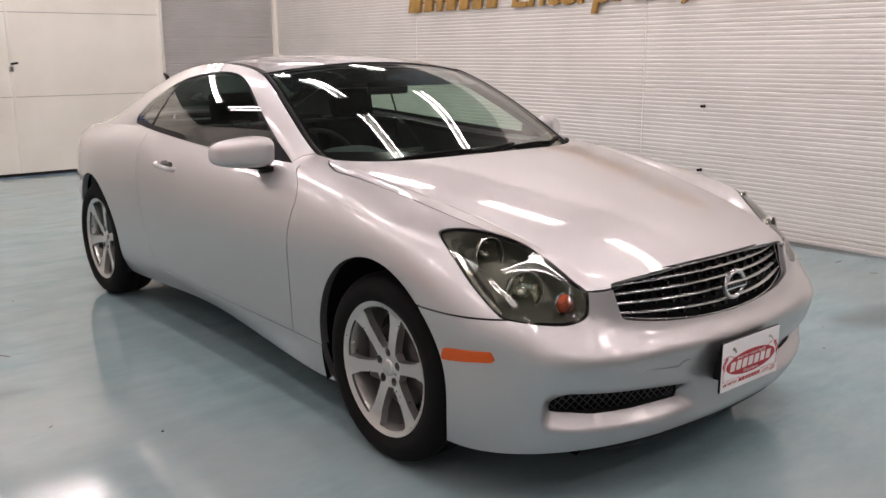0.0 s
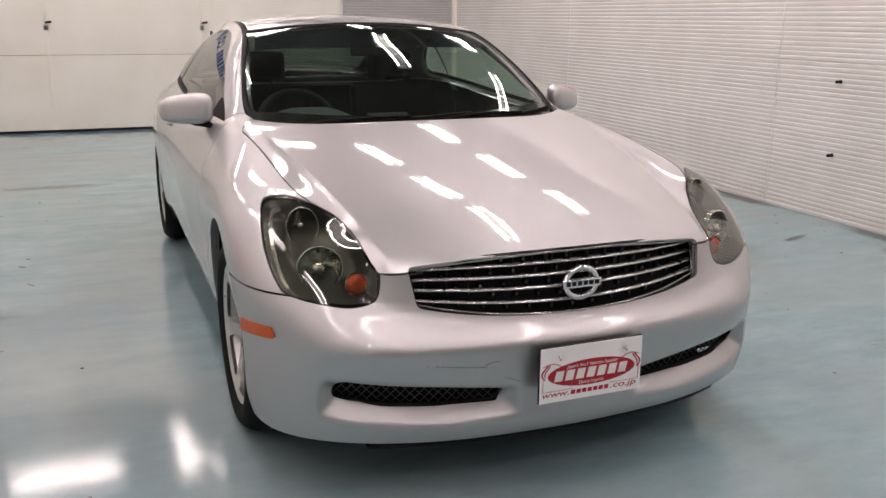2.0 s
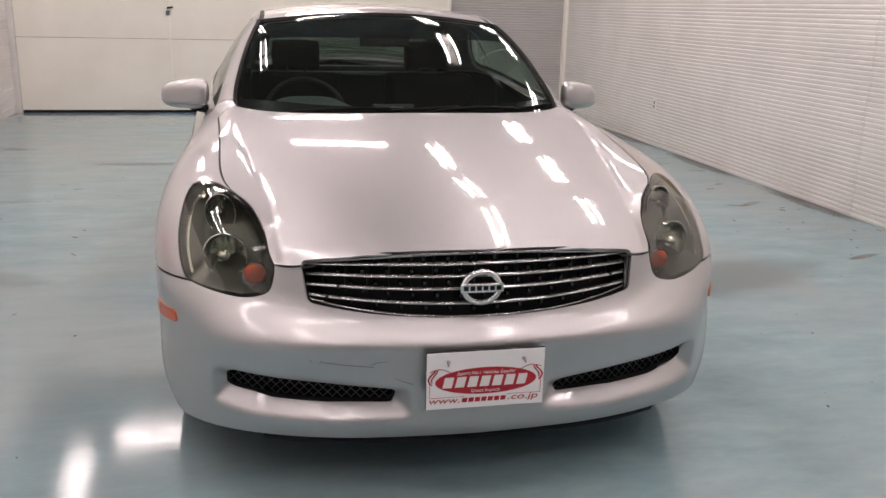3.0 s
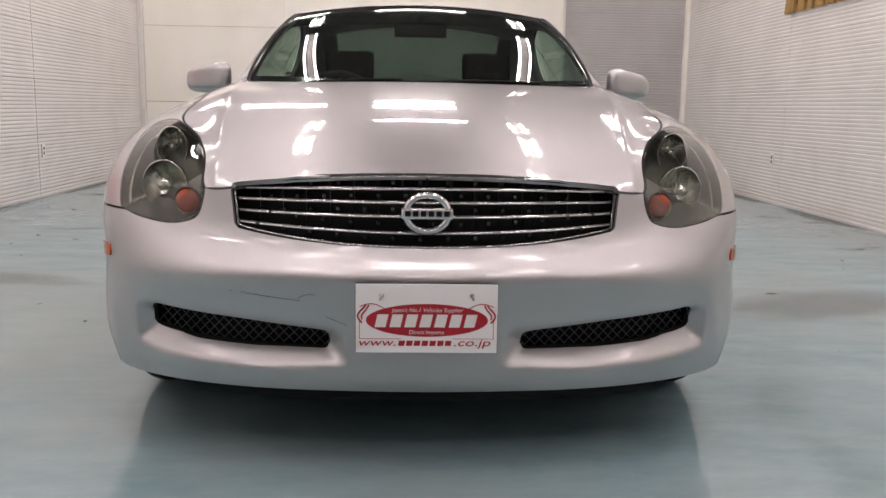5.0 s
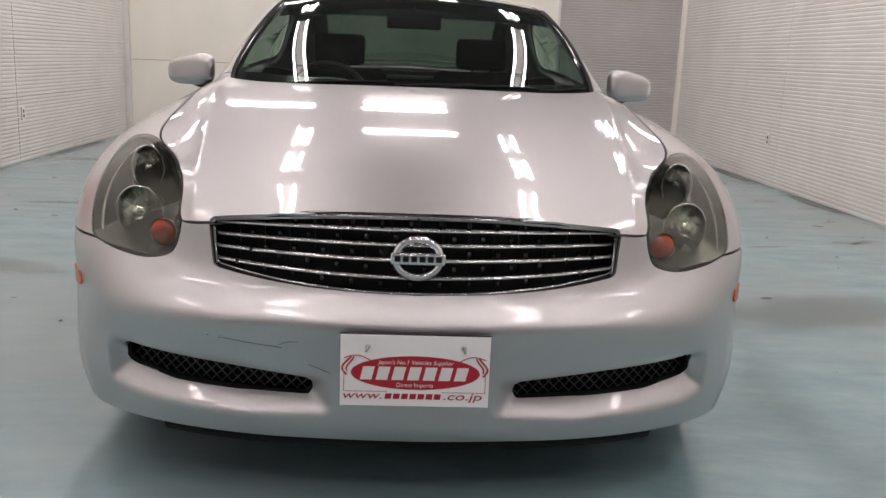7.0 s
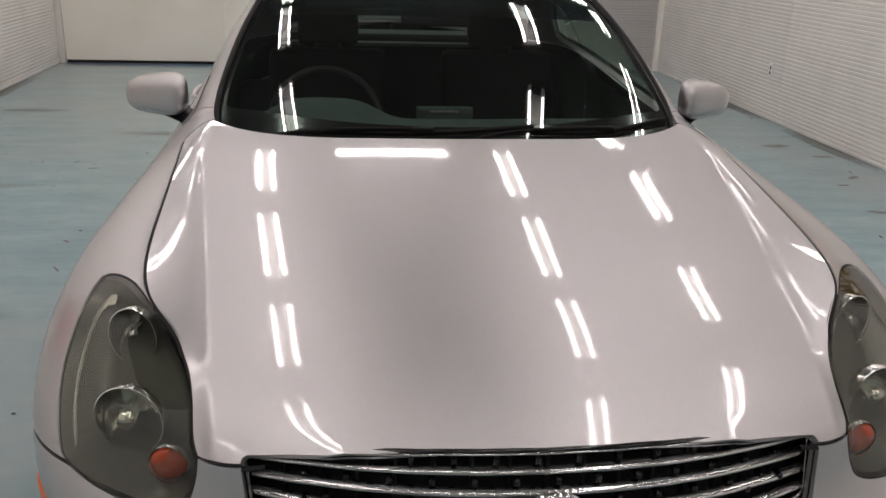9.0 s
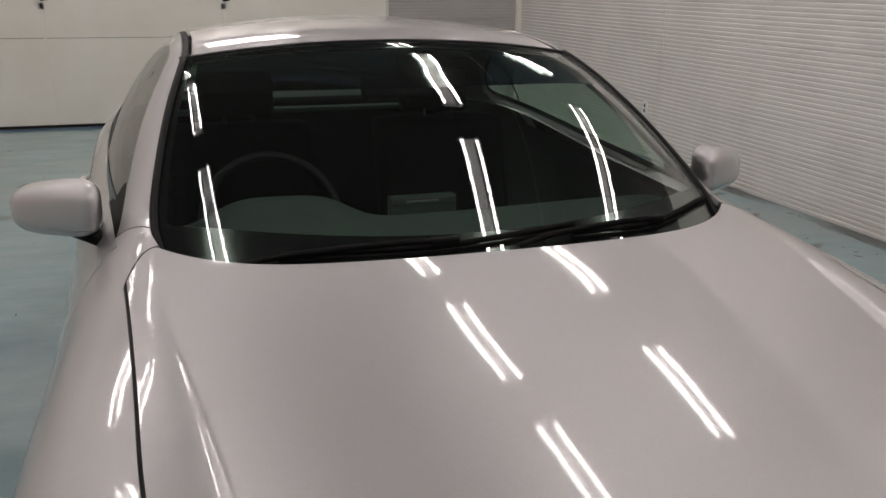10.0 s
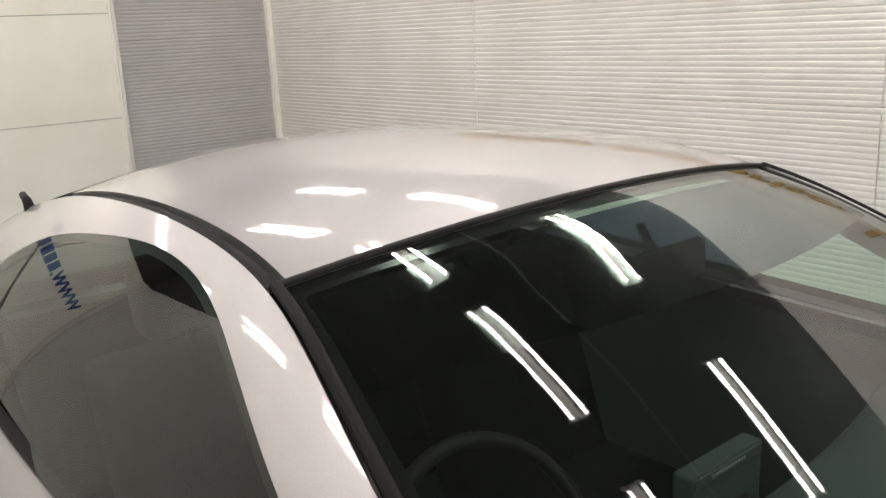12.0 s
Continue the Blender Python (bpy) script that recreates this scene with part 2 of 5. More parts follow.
def cut(V, F, value):
    """The part of a mesh where value(V) > 0, with clean cut edges."""
    V = np.asarray(V, float)
    val = value(V)
    keep, index, outV, outF, edge = val > 0, {}, [], [], {}

    def vert(i):
        if i not in index:
            index[i] = len(outV)
            outV.append(V[i])
        return index[i]

    for f in F:
        k = [keep[i] for i in f]
        if all(k):
            outF.append([vert(i) for i in f])
        elif any(k):
            poly = []
            for a, b in zip(f, (*f[1:], f[0])):
                if keep[a]:
                    poly.append(vert(a))
                if keep[a] != keep[b]:
                    e = (min(a, b), max(a, b))
                    if e not in edge:
                        t = min(max(val[e[0]] / (val[e[0]] - val[e[1]]), 0.001), 0.999)
                        edge[e] = len(outV)
                        outV.append(V[e[0]] + t * (V[e[1]] - V[e[0]]))
                    poly.append(edge[e])
            if len(set(poly)) > 2:
                outF.append(poly)
    return np.array(outV).reshape(-1, 3), outF


def normals(V, F):
    N = np.zeros_like(V)
    for f in F:
        a, b, c = V[f[0]], V[f[1]], V[f[2]]
        n = np.cross(b - a, c - a)
        if len(f) > 3:
            n = n + np.cross(c - a, V[f[3]] - a)
        for i in f:
            N[i] += n
    L = np.linalg.norm(N, axis=1, keepdims=True)
    return N / np.where(L > 0, L, 1)


def flanged(V, F, depth, lip=0.0012, skip=None):
    """Turns the open edges of a panel inwards by depth, so that it has thickness."""
    N = normals(V, F)
    count = {}
    for f in F:
        for a, b in zip(f, (*f[1:], f[0])):
            count[(a, b)] = 1
    free = [(a, b) for a, b in count if (b, a) not in count]
    if skip:
        free = [(a, b) for a, b in free if not (skip(V[a]) and skip(V[b]))]
    V2, F2 = list(V), [list(f) for f in F]
    rim, low, deep = {}, {}, {}
    for a, b in free:
        for i in (a, b):
            if i not in low:
                rim[i] = len(V2)
                V2.append(V[i])
                low[i] = len(V2)
                V2.append(V[i] - N[i] * lip)
                deep[i] = len(V2)
                V2.append(V[i] - N[i] * depth)
    for a, b in free:
        F2.append([rim[b], rim[a], low[a], low[b]])
        F2.append([low[b], low[a], deep[a], deep[b]])
    return np.array(V2), F2


def mirrored(V, F):
    return np.asarray(V) * np.array((-1, 1, 1)), [list(f)[::-1] for f in F]


def both_sides(name, V, F, material, parent, label=""):
    """A panel and its twin on the other side of the car."""
    a = mesh_object(name, V, F, material, parent, label)
    b = mesh_object(name, *mirrored(V, F), material, parent, label)
    return a, b


def strip(curve, across, width, thick):
    """A flat moulding along a curve: across gives the direction of its width at each point."""
    C, A = np.asarray(curve, float), np.asarray(across, float)
    T = np.gradient(C, axis=0)
    A = A / np.linalg.norm(A, axis=1, keepdims=True)
    N = np.cross(T, A)
    N /= np.linalg.norm(N, axis=1, keepdims=True)
    N *= np.where(N[:, 2:3] < -0.2, -1, 1)
    h = width / 2
    sec = [C - A * h, C - A * h * 0.8 + N * thick, C + A * h * 0.8 + N * thick, C + A * h]
    V = np.stack(sec, axis=1).reshape(-1, 3)
    return V, grid_faces(len(C), 4)

# ---- the room ----
WEST, EAST, NORTH, SOUTH = -3.48, 3.55, 9.44, -5.2
t = FLOOR.node_tree
pr = t.nodes["Principled BSDF"]


def floor_material():
    c = t.nodes.new("ShaderNodeTexCoord")
    big = add_node(FLOOR, "ShaderNodeTexNoise", Scale=0.55, Detail=6.0, Roughness=0.62)
    mid = add_node(FLOOR, "ShaderNodeTexNoise", Scale=3.0, Detail=9.0, Roughness=0.72)
    fine = add_node(FLOOR, "ShaderNodeTexNoise", Scale=70.0, Detail=3.0)
    for n, stretch in ((big, (1, 0.7, 1)), (mid, (0.7, 1.8, 1)), (fine, (1, 1, 1))):
        mp = add_node(FLOOR, "ShaderNodeMapping", Scale=stretch)
        t.links.new(c.outputs["Object"], mp.inputs[0])
        t.links.new(mp.outputs[0], n.inputs["Vector"])
    r = t.nodes.new("ShaderNodeValToRGB")
    r.color_ramp.elements[0].position, r.color_ramp.elements[1].position = 0.33, 0.66
    r.color_ramp.elements[0].color, r.color_ramp.elements[1].color = (0.200, 0.316, 0.345, 1), (0.285, 0.412, 0.442, 1)
    t.links.new(mid.outputs["Fac"], r.inputs[0])
    dirt = t.nodes.new("ShaderNodeValToRGB")
    dirt.color_ramp.elements[0].position, dirt.color_ramp.elements[1].position = 0.42, 0.64
    dirt.color_ramp.elements[0].color, dirt.color_ramp.elements[1].color = (0, 0, 0, 1), (0.75, 0.75, 0.75, 1)
    t.links.new(big.outputs["Fac"], dirt.inputs[0])
    mix = t.nodes.new("ShaderNodeMix")
    mix.data_type = "RGBA"
    mix.inputs[7].default_value = (0.295, 0.345, 0.348, 1)
    t.links.new(dirt.outputs[0], mix.inputs[0])
    t.links.new(r.outputs[0], mix.inputs[6])
    t.links.new(mix.outputs[2], pr.inputs["Base Color"])
    rr = t.nodes.new("ShaderNodeValToRGB")
    rr.color_ramp.elements[0].position, rr.color_ramp.elements[1].position = 0.3, 0.75
    rr.color_ramp.elements[0].color, rr.color_ramp.elements[1].color = (0.05,) * 3 + (1,), (0.14,) * 3 + (1,)
    worn = add_node(FLOOR, "ShaderNodeTexNoise", Scale=22.0, Detail=7.0, Roughness=0.7)
    t.links.new(c.outputs["Object"], worn.inputs["Vector"])
    t.links.new(worn.outputs["Fac"], rr.inputs[0])
    t.links.new(rr.outputs[0], pr.inputs["Roughness"])
    b = add_node(FLOOR, "ShaderNodeBump", Strength=0.12, Distance=0.0012)
    t.links.new(fine.outputs["Fac"], b.inputs["Height"])
    wavy = add_node(FLOOR, "ShaderNodeTexNoise", Scale=9.0, Detail=5.0)
    t.links.new(c.outputs["Object"], wavy.inputs["Vector"])
    b2 = add_node(FLOOR, "ShaderNodeBump", Strength=0.10, Distance=0.004)
    t.links.new(wavy.outputs["Fac"], b2.inputs["Height"])
    t.links.new(b.outputs[0], b2.inputs["Normal"])
    t.links.new(b2.outputs[0], pr.inputs["Normal"])


floor_material()
tagged(box("floor", WEST - 0.2, EAST + 0.2, SOUTH - 0.2, NORTH + 0.2, -0.12, 0.0, FLOOR, bevel=0), "pale teal epoxy-painted concrete floor with stains", "floor", kind="structure")
tagged(box("ceiling", WEST - 0.2, EAST + 0.2, SOUTH - 0.2, NORTH + 0.2, CEILING, CEILING + 0.12, CEIL, bevel=0), "ceiling deck, coloured dark as if unlit", "ceiling", kind="structure")

PITCH, BOARD = 0.512 / 15, 0.512


def rib_profile(top):
    """(depth, height) of horizontal siding: shallow rounded ribs with a sharp groove, a deeper joint at each board."""
    out, z = [], 0.0
    base = 0.076 % BOARD
    while z < top:
        joint = abs(((z - base + BOARD / 2) % BOARD) - BOARD / 2) < PITCH / 2
        g = 0.005 if not joint else 0.010
        out += [(g, z), (g * 0.8, z + 0.004), (0.001, z + 0.009), (0.0, z + 0.020), (0.0010, z + PITCH - 0.005)]
        z += PITCH
    return out


def ribbed_wall(name, a, b, inward, label, joints=(), material=WALL):
    """Siding between plan points a and b; inward is the way the ribs face."""
    a, b, n = Vector((*a, 0)), Vector((*b, 0)), Vector((*inward, 0))
    prof = rib_profile(CLAD_Z if material is not SHUTTER else CEILING)
    cuts = [0.0]
    L = (b - a).length
    for j in sorted(joints):
        cuts += [j - 0.003, j - 0.0025, j + 0.0025, j + 0.003]
    cuts.append(L)
    V, F = [], []
    for k, c in enumerate(cuts):
        p = a + (b - a) * (c / L)
        deep = 0.008 if k % 4 in (2, 3) and 0 < k < len(cuts) - 1 else 0.0
        V += [p - n * (d + deep) + Vector((0, 0, z)) for d, z in prof]
    m = len(prof)
    F = grid_faces(len(cuts), m)
    CT = prof[-1][1]
    back = len(V)
    V += [a - n * 0.15, b - n * 0.15, b - n * 0.15 + Vector((0, 0, CT)), a - n * 0.15 + Vector((0, 0, CT))]
    F.append((back, back + 1, back + 2, back + 3))
    return tagged(mesh_object(name, V, F, material, smooth=False), label, "wall", kind="structure")


ribbed_wall("wall_east", (EAST, SOUTH), (EAST, NORTH), (-1, 0), "off-white horizontally ribbed siding wall with board joints", (2.15, 5.27, 8.37, 11.49))
ribbed_wall("wall_west", (WEST, SOUTH), (WEST, NORTH), (1, 0), "off-white horizontally ribbed siding wall with board joints", (2.2, 5.3, 8.4, 11.42))
ribbed_wall("wall_north", (1.93, NORTH + 0.02), (EAST, NORTH + 0.02), (0, -1), "grey ribbed siding end wall beside the sliding doors", (), WALL_GREY)
ribbed_wall("wall_south", (WEST, SOUTH), (EAST, SOUTH), (0, 1), "grey ribbed shutter closing the bay", (), SHUTTER)
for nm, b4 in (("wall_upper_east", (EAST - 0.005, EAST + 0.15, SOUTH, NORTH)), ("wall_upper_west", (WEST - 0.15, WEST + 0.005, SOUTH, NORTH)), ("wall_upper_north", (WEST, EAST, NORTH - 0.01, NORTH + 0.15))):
    tagged(part(nm, box_bm(*b4, CLAD_Z, CEILING, 0.0), UPPER, smooth=False), "upper cladding above the siding, coloured dark as if unlit", "wall", kind="structure")
tagged(part("trim", box_bm(EAST - 0.045, EAST + 0.01, NORTH - 0.045, NORTH + 0.03, 0, CLAD_Z, 0.008), DOOR_WHITE), "narrow white corner trim strip", "trim", kind="structure")


def sliding_door(x0, x1, handle_x):
    """A tall flat door leaf of stacked boards with a latch."""
    d = empty("sliding_door", (x0, NORTH, 0))
    edges = [0.035, 0.915, 1.865, 2.81, CLAD_Z - 0.02]
    for z0, z1 in zip(edges, edges[1:]):
        p = box("board", 0.004, x1 - x0 - 0.004, 0, 0.05, z0 + 0.0025, z1 - 0.0025, DOOR_WHITE, d, bevel=0.003)
    box("back_plate", 0.01, x1 - x0 - 0.01, 0.03, 0.06, 0.04, CLAD_Z - 0.03, DARK_GAP, d, bevel=0)
    part("meeting_strip", box_bm(x1 - x0 - 0.02, x1 - x0 + 0.012, -0.012, 0.01, 0.035, CLAD_Z - 0.03, 0.004), DOOR_WHITE, d, smooth=False)
    if handle_x is not None:
        h = part("latch", tube_bm([(handle_x - x0, 0, 1.29), (handle_x - x0, -0.05, 1.29), (handle_x - x0 + 0.06, -0.06, 1.30)], 0.012, 8), BLACK, d, "small dark metal latch")
        part("latch_plate", box_bm(handle_x - x0 - 0.03, handle_x - x0 + 0.02, -0.012, 0, 1.20, 1.26, 0.004), STEEL, d)
    return tagged(d, "tall cream-white flat sliding door leaf with board seams", "door", group="sliding doors in the end wall")


sliding_door(-3.42, -1.63, -1.63)
sliding_door(-1.63, 0.145, 0.145)
sliding_door(0.145, 1.915, None)
tagged(box("wall_behind_doors", WEST - 0.2, 1.95, NORTH + 0.07, NORTH + 0.2, 0, CEILING, DARK_GAP, bevel=0), "dark void behind the sliding doors", "wall", kind="structure")
tagged(part("trim", box_bm(WEST, -3.42, NORTH - 0.05, NORTH + 0.05, 0, CLAD_Z, 0.006), WALL), "steel door jamb in the room corner", "trim", kind="structure")
tagged(part("trim", box_bm(1.915, 1.945, NORTH - 0.03, NORTH + 0.03, 0, CLAD_Z, 0.004), WALL), "narrow painted door jamb strip", "trim", kind="structure")
tagged(part("floor_tape", box_bm(-3.4, 1.9, NORTH - 0.06, NORTH - 0.035, 0.0, 0.0025), BLUE), "thin blue tape line on the floor by the doors", "tape")


def wall_outlet(x, y, inward):
    o = empty("wall_outlet", (x, y, 0.436))
    box("cover", *sorted((0, 0.012 * inward)), -0.035, 0.035, -0.06, 0.06, PLUG, o, bevel=0.003)
    for dz in (-0.022, 0.022):
        box("socket", *sorted((0.011 * inward, 0.0135 * inward)), -0.012, 0.012, dz - 0.014, dz + 0.014, DARK_GAP, o, bevel=0.001)
    return tagged(o, "small white electrical outlet on the ribbed wall", "outlet", group="wall outlets")


wall_outlet(EAST - 0.001, 6.49, -1)
wall_outlet(WEST + 0.001, 6.31, 1)


def wall_knob(y, z):
    V, F = lathe([(0.0, -0.045), (0.010, -0.045), (0.012, -0.03), (0.008, -0.015), (0.013, -0.006), (0.014, 0.0)], 16)
    k = mesh_object("wall_bolt", V, F, BLACK)
    k.location = (EAST + 0.0, y, z)
    return tagged(k, "dark anchor bolt head sticking out of the wall", "bolt", group="anchor bolts in the wall")


for y in (2.56, 0.65):
    for z in (0.967, 0.46):
        wall_knob(y, z)


def twin_lamp(x, y, along):
    """A ceiling batten with two bare fluorescent tubes; along is 'x' or 'y'."""
    lamp = empty("ceiling_lamp", (x, y, LAMP_Z))
    L = 1.2

    def put(u0, u1, w0, w1, z0, z1, name, mat, bev=0.004, smooth=False):
        bm = box_bm(*((u0, u1, w0, w1) if along == "x" else (w0, w1, u0, u1)), z0, z1, bev)
        return part(name, bm, mat, lamp, smooth=smooth)
    put(-L / 2 - 0.02, L / 2 + 0.02, -0.045, 0.045, -0.05, 0.0, "housing", FIXTURE)
    for u in (-0.45, 0.45):
        at = (u, 0) if along == "x" else (0, u)
        part("hanger", tube_bm([(*at, -0.01), (*at, CEILING - LAMP_Z)], 0.004, 6), BLACK, lamp, "thin dark hanging rod")
    for w in (-0.075, 0.075):
        pts = [(u, w, -0.075) for u in (-L / 2, 0, L / 2)] if along == "x" else [(w, u, -0.075) for u in (-L / 2, 0, L / 2)]
        part("tube", tube_bm(pts, 0.016, 8), TUBE_LIGHT, lamp, "lit fluorescent tube")
        for u in (-L / 2 - 0.012, L / 2 + 0.012):
            put(u - 0.012, u + 0.012, w - 0.018, w + 0.018, -0.1, 0.0, "socket", FIXTURE)
    return tagged(lamp, "twin-tube fluorescent batten lamp hung on rods, lit", "ceiling lamp", group="ceiling lamps")


for x in (-1.3, 1.3):
    for y in (-3.05, -1.3, 0.5, 2.3, 4.1, 5.95):
        twin_lamp(x, y, "y")
for x in (-2.83, 2.83):
    for y in (-3.3, -1.1, 1.1, 3.3, 5.5, 7.7):
        twin_lamp(x, y, "y")
conduit = empty("cable_conduit", (1.92, 0, LAMP_Z - 0.02))
part("pipe", tube_bm([(0, -4.9, 0), (0, 2.4, 0), (0, 9.2, 0)], 0.010, 8), SHUTTER, conduit)
for y in (-2.9, -1.1, 0.6, 2.4, 4.2, 6.0):
    part("junction_box", box_bm(-0.035, 0.035, y - 0.05, y + 0.05, -0.03, 0.03, 0.006), BLACK, conduit, "small black junction box")
    part("hanger", tube_bm([(0, y, 0.02), (0, y, CEILING - LAMP_Z + 0.02)], 0.004, 6), BLACK, conduit)
tagged(conduit, "thin grey cable conduit hung below the dark ceiling", "conduit")
for x, y in ((0, -3.9), (0, -0.6), (0.06, 6.5), (0, 8.45), (0, 9.15), (-1.9, 8.6)):
    twin_lamp(x, y, "x")

# ---- the car ----
car = tagged(empty("car", (0, 0, 0)), "silver two-door coupe with lacquered metallic paint, parked indoors", "car")

# Rows round the body from the nose to the tail, bottom to top: (half width, length, height).
SILL = [(0, -0.002, 0.203), (0.32, 0.018, 0.203), (0.60, 0.092, 0.203), (0.786, 0.212, 0.203), (0.872, 0.42, 0.20), (0.86, 0.77, 0.22), (0.832, 1.2, 0.172),
        (0.795, 2.2, 0.212), (0.800, 3.0, 0.192), (0.84, 3.62, 0.22), (0.76, 4.15, 0.25), (0.58, 4.42, 0.25), (0, 4.53, 0.25)]
CHIN = [(0, -0.032, 0.262), (0.32, -0.008, 0.266), (0.622, 0.072, 0.275), (0.808, 0.212, 0.285), (0.894, 0.40, 0.29), (0.89, 0.77, 0.30), (0.862, 1.2, 0.285),
        (0.862, 2.2, 0.305), (0.864, 3.0, 0.300), (0.875, 3.62, 0.30), (0.79, 4.15, 0.34), (0.60, 4.46, 0.34), (0, 4.57, 0.34)]
FACE = [(0, -0.041, 0.39), (0.32, -0.017, 0.39), (0.630, 0.060, 0.395), (0.810, 0.210, 0.40), (0.897, 0.40, 0.41), (0.90, 0.77, 0.45), (0.878, 1.25, 0.42),
        (0.883, 2.2, 0.40), (0.888, 3.0, 0.42), (0.888, 3.62, 0.45), (0.805, 4.15, 0.46), (0.61, 4.47, 0.46), (0, 4.58, 0.46)]
EDGE = [(0, -0.063, 0.495), (0.32, -0.039, 0.496), (0.636, 0.045, 0.503), (0.806, 0.210, 0.513), (0.896, 0.40, 0.535), (0.905, 0.77, 0.62), (0.892, 1.3, 0.60),
        (0.900, 2.2, 0.58), (0.905, 3.0, 0.60), (0.898, 3.62, 0.62), (0.81, 4.15, 0.62), (0.62, 4.48, 0.62), (0, 4.58, 0.62)]
BROW = [(0, -0.02, 0.55), (0.32, 0.005, 0.55), (0.60, 0.094, 0.575), (0.794, 0.230, 0.61), (0.893, 0.42, 0.675), (0.902, 0.77, 0.765), (0.89, 1.3, 0.76),
        (0.900, 2.2, 0.75), (0.905, 3.0, 0.76), (0.892, 3.62, 0.78), (0.80, 4.15, 0.79), (0.61, 4.48, 0.79), (0, 4.57, 0.79)]
CREST = [(0, 0.012, 0.645), (0.32, 0.042, 0.642), (0.575, 0.125, 0.635), (0.735, 0.31, 0.735), (0.828, 0.50, 0.798), (0.842, 0.77, 0.856), (0.828, 1.3, 0.893),
         (0.867, 2.2, 0.88), (0.872, 3.0, 0.91), (0.848, 3.62, 0.91), (0.76, 4.15, 0.90), (0.58, 4.46, 0.91), (0, 4.55, 0.92)]
BELT = [(0, 0.042, 0.728), (0.32, 0.072, 0.722), (0.561, 0.14, 0.690), (0.604, 0.31, 0.790), (0.680, 0.44, 0.845), (0.718, 0.77, 0.903), (0.742, 1.3, 0.960),
        (0.800, 2.2, 0.972), (0.795, 3.0, 1.018), (0.735, 3.62, 0.995), (0.66, 4.15, 0.965), (0.54, 4.42, 0.96), (0, 4.53, 0.985)]
SPAN = 30
ROWS_N = 10
rows = np.stack([spline(r, SPAN) for r in (SILL, CHIN, FACE, EDGE, BROW, CREST, BELT)])
for r in rows:      # no peak on the centre line
    k = np.clip(r[:SPAN + 1, 0] / r[SPAN, 0], 0, 1) ** 1.7
    for a in (1, 2):
        r[:SPAN + 1, a] = r[0, a] + (r[SPAN, a] - r[0, a]) * k
rows[-1, 2 * SPAN:3 * SPAN + 1, 0] -= 0.012 * np.sin(np.linspace(0, np.pi, SPAN + 1))      # the lamp's inner edge bows inwards


def loft(R, n):
    """A smooth sheet through the rows of R."""
    return np.swapaxes(spline(R, n), 0, 1)


side = loft(rows, ROWS_N)
SIDE_F = grid_faces(side.shape[0], side.shape[1], True)
SIDE_V = side.reshape(-1, 3)


def xz(V):
    return V[:, (0, 2)]


def yz(V):
    return V[:, (1, 2)]


def xy(V):
    return V[:, :2]


# outlines of the openings, on the right half seen from the front (x, z)
LAMP = ring_curve([(0.560, 0.648), (0.574, 0.618), (0.61, 0.604), (0.655, 0.600), (0.72, 0.607), (0.765, 0.616), (0.797, 0.626), (0.808, 0.638), (0.820, 0.675), (0.826, 0.725), (0.819, 0.78), (0.803, 0.822), (0.782, 0.841), (0.735, 0.850), (0.688, 0.845), (0.632, 0.818), (0.594, 0.785), (0.562, 0.732), (0.555, 0.690)], 6)
GRILLE = rounded([(x, 0.733 - 0.029 * (abs(x) / 0.484) ** 2.2) for x in np.linspace(0.484, -0.484, 17)] + [(x, 0.563 + 0.037 * (abs(x) / 0.468) ** 2.4) for x in np.linspace(-0.468, 0.468, 17)], 0.014)
INTAKE = rounded([(0.234, 0.308), (0.234, 0.361), (0.45, 0.384), (0.675, 0.404), (0.694, 0.39), (0.697, 0.335), (0.57, 0.313), (0.42, 0.306)], 0.016)
SCOOP = rounded([(0.184, 0.274), (0.196, 0.366), (0.24, 0.370), (0.45, 0.394), (0.69, 0.413), (0.738, 0.398), (0.738, 0.292), (0.64, 0.274), (0.385, 0.262)], 0.025)

ARCH_F, ARCH_R, ARCH_Z = 0.776, 3.634, 0.345
ARCH_R1, ARCH_R2 = 0.385, 0.378


def outside_arches(V, extra=0.0):
    a = np.hypot(V[:, 1] - ARCH_F, V[:, 2] - ARCH_Z) - ARCH_R1 - extra
    b = np.hypot(V[:, 1] - ARCH_R, V[:, 2] - ARCH_Z) - ARCH_R2 - extra
    return np.minimum(a, b)


def scooped(V):
    """Presses the lower intake scoops into the bumper."""
    V = V.copy()
    d = inside(SCOOP, np.abs(V[:, (0, 2)]) * np.array((1, 1)))
    k = np.clip(d / 0.05, 0, 1)
    front = V[:, 1] < 0.45
    V[:, 1] += np.where(front, 0.055 * k, 0)
    return V


def fender_seam(V):
    """Height above the joint between bumper and wing."""
    return V[:, 2] - (0.628 + (V[:, 1] - 0.50) * 0.02)


GAP = 0.0028


def on_belt(p):
    """True on the hidden joint between a wing and the pillar's foot, which is one smooth panel."""
    return 1.22 < p[1] < 1.62 and abs(p[2] - np.interp(p[1], rows[-1][:, 1], rows[-1][:, 2])) < 0.004


def panel(name, values, depth=0.012, material=PAINT, shape=None, label="", source=None):
    V, F = source or (SIDE_V, SIDE_F)
    for v in values:
        V, F = cut(V, F, v)
    if shape:
        V = shape(V)
    V, F = flanged(V, F, depth, skip=on_belt)
    return V, F


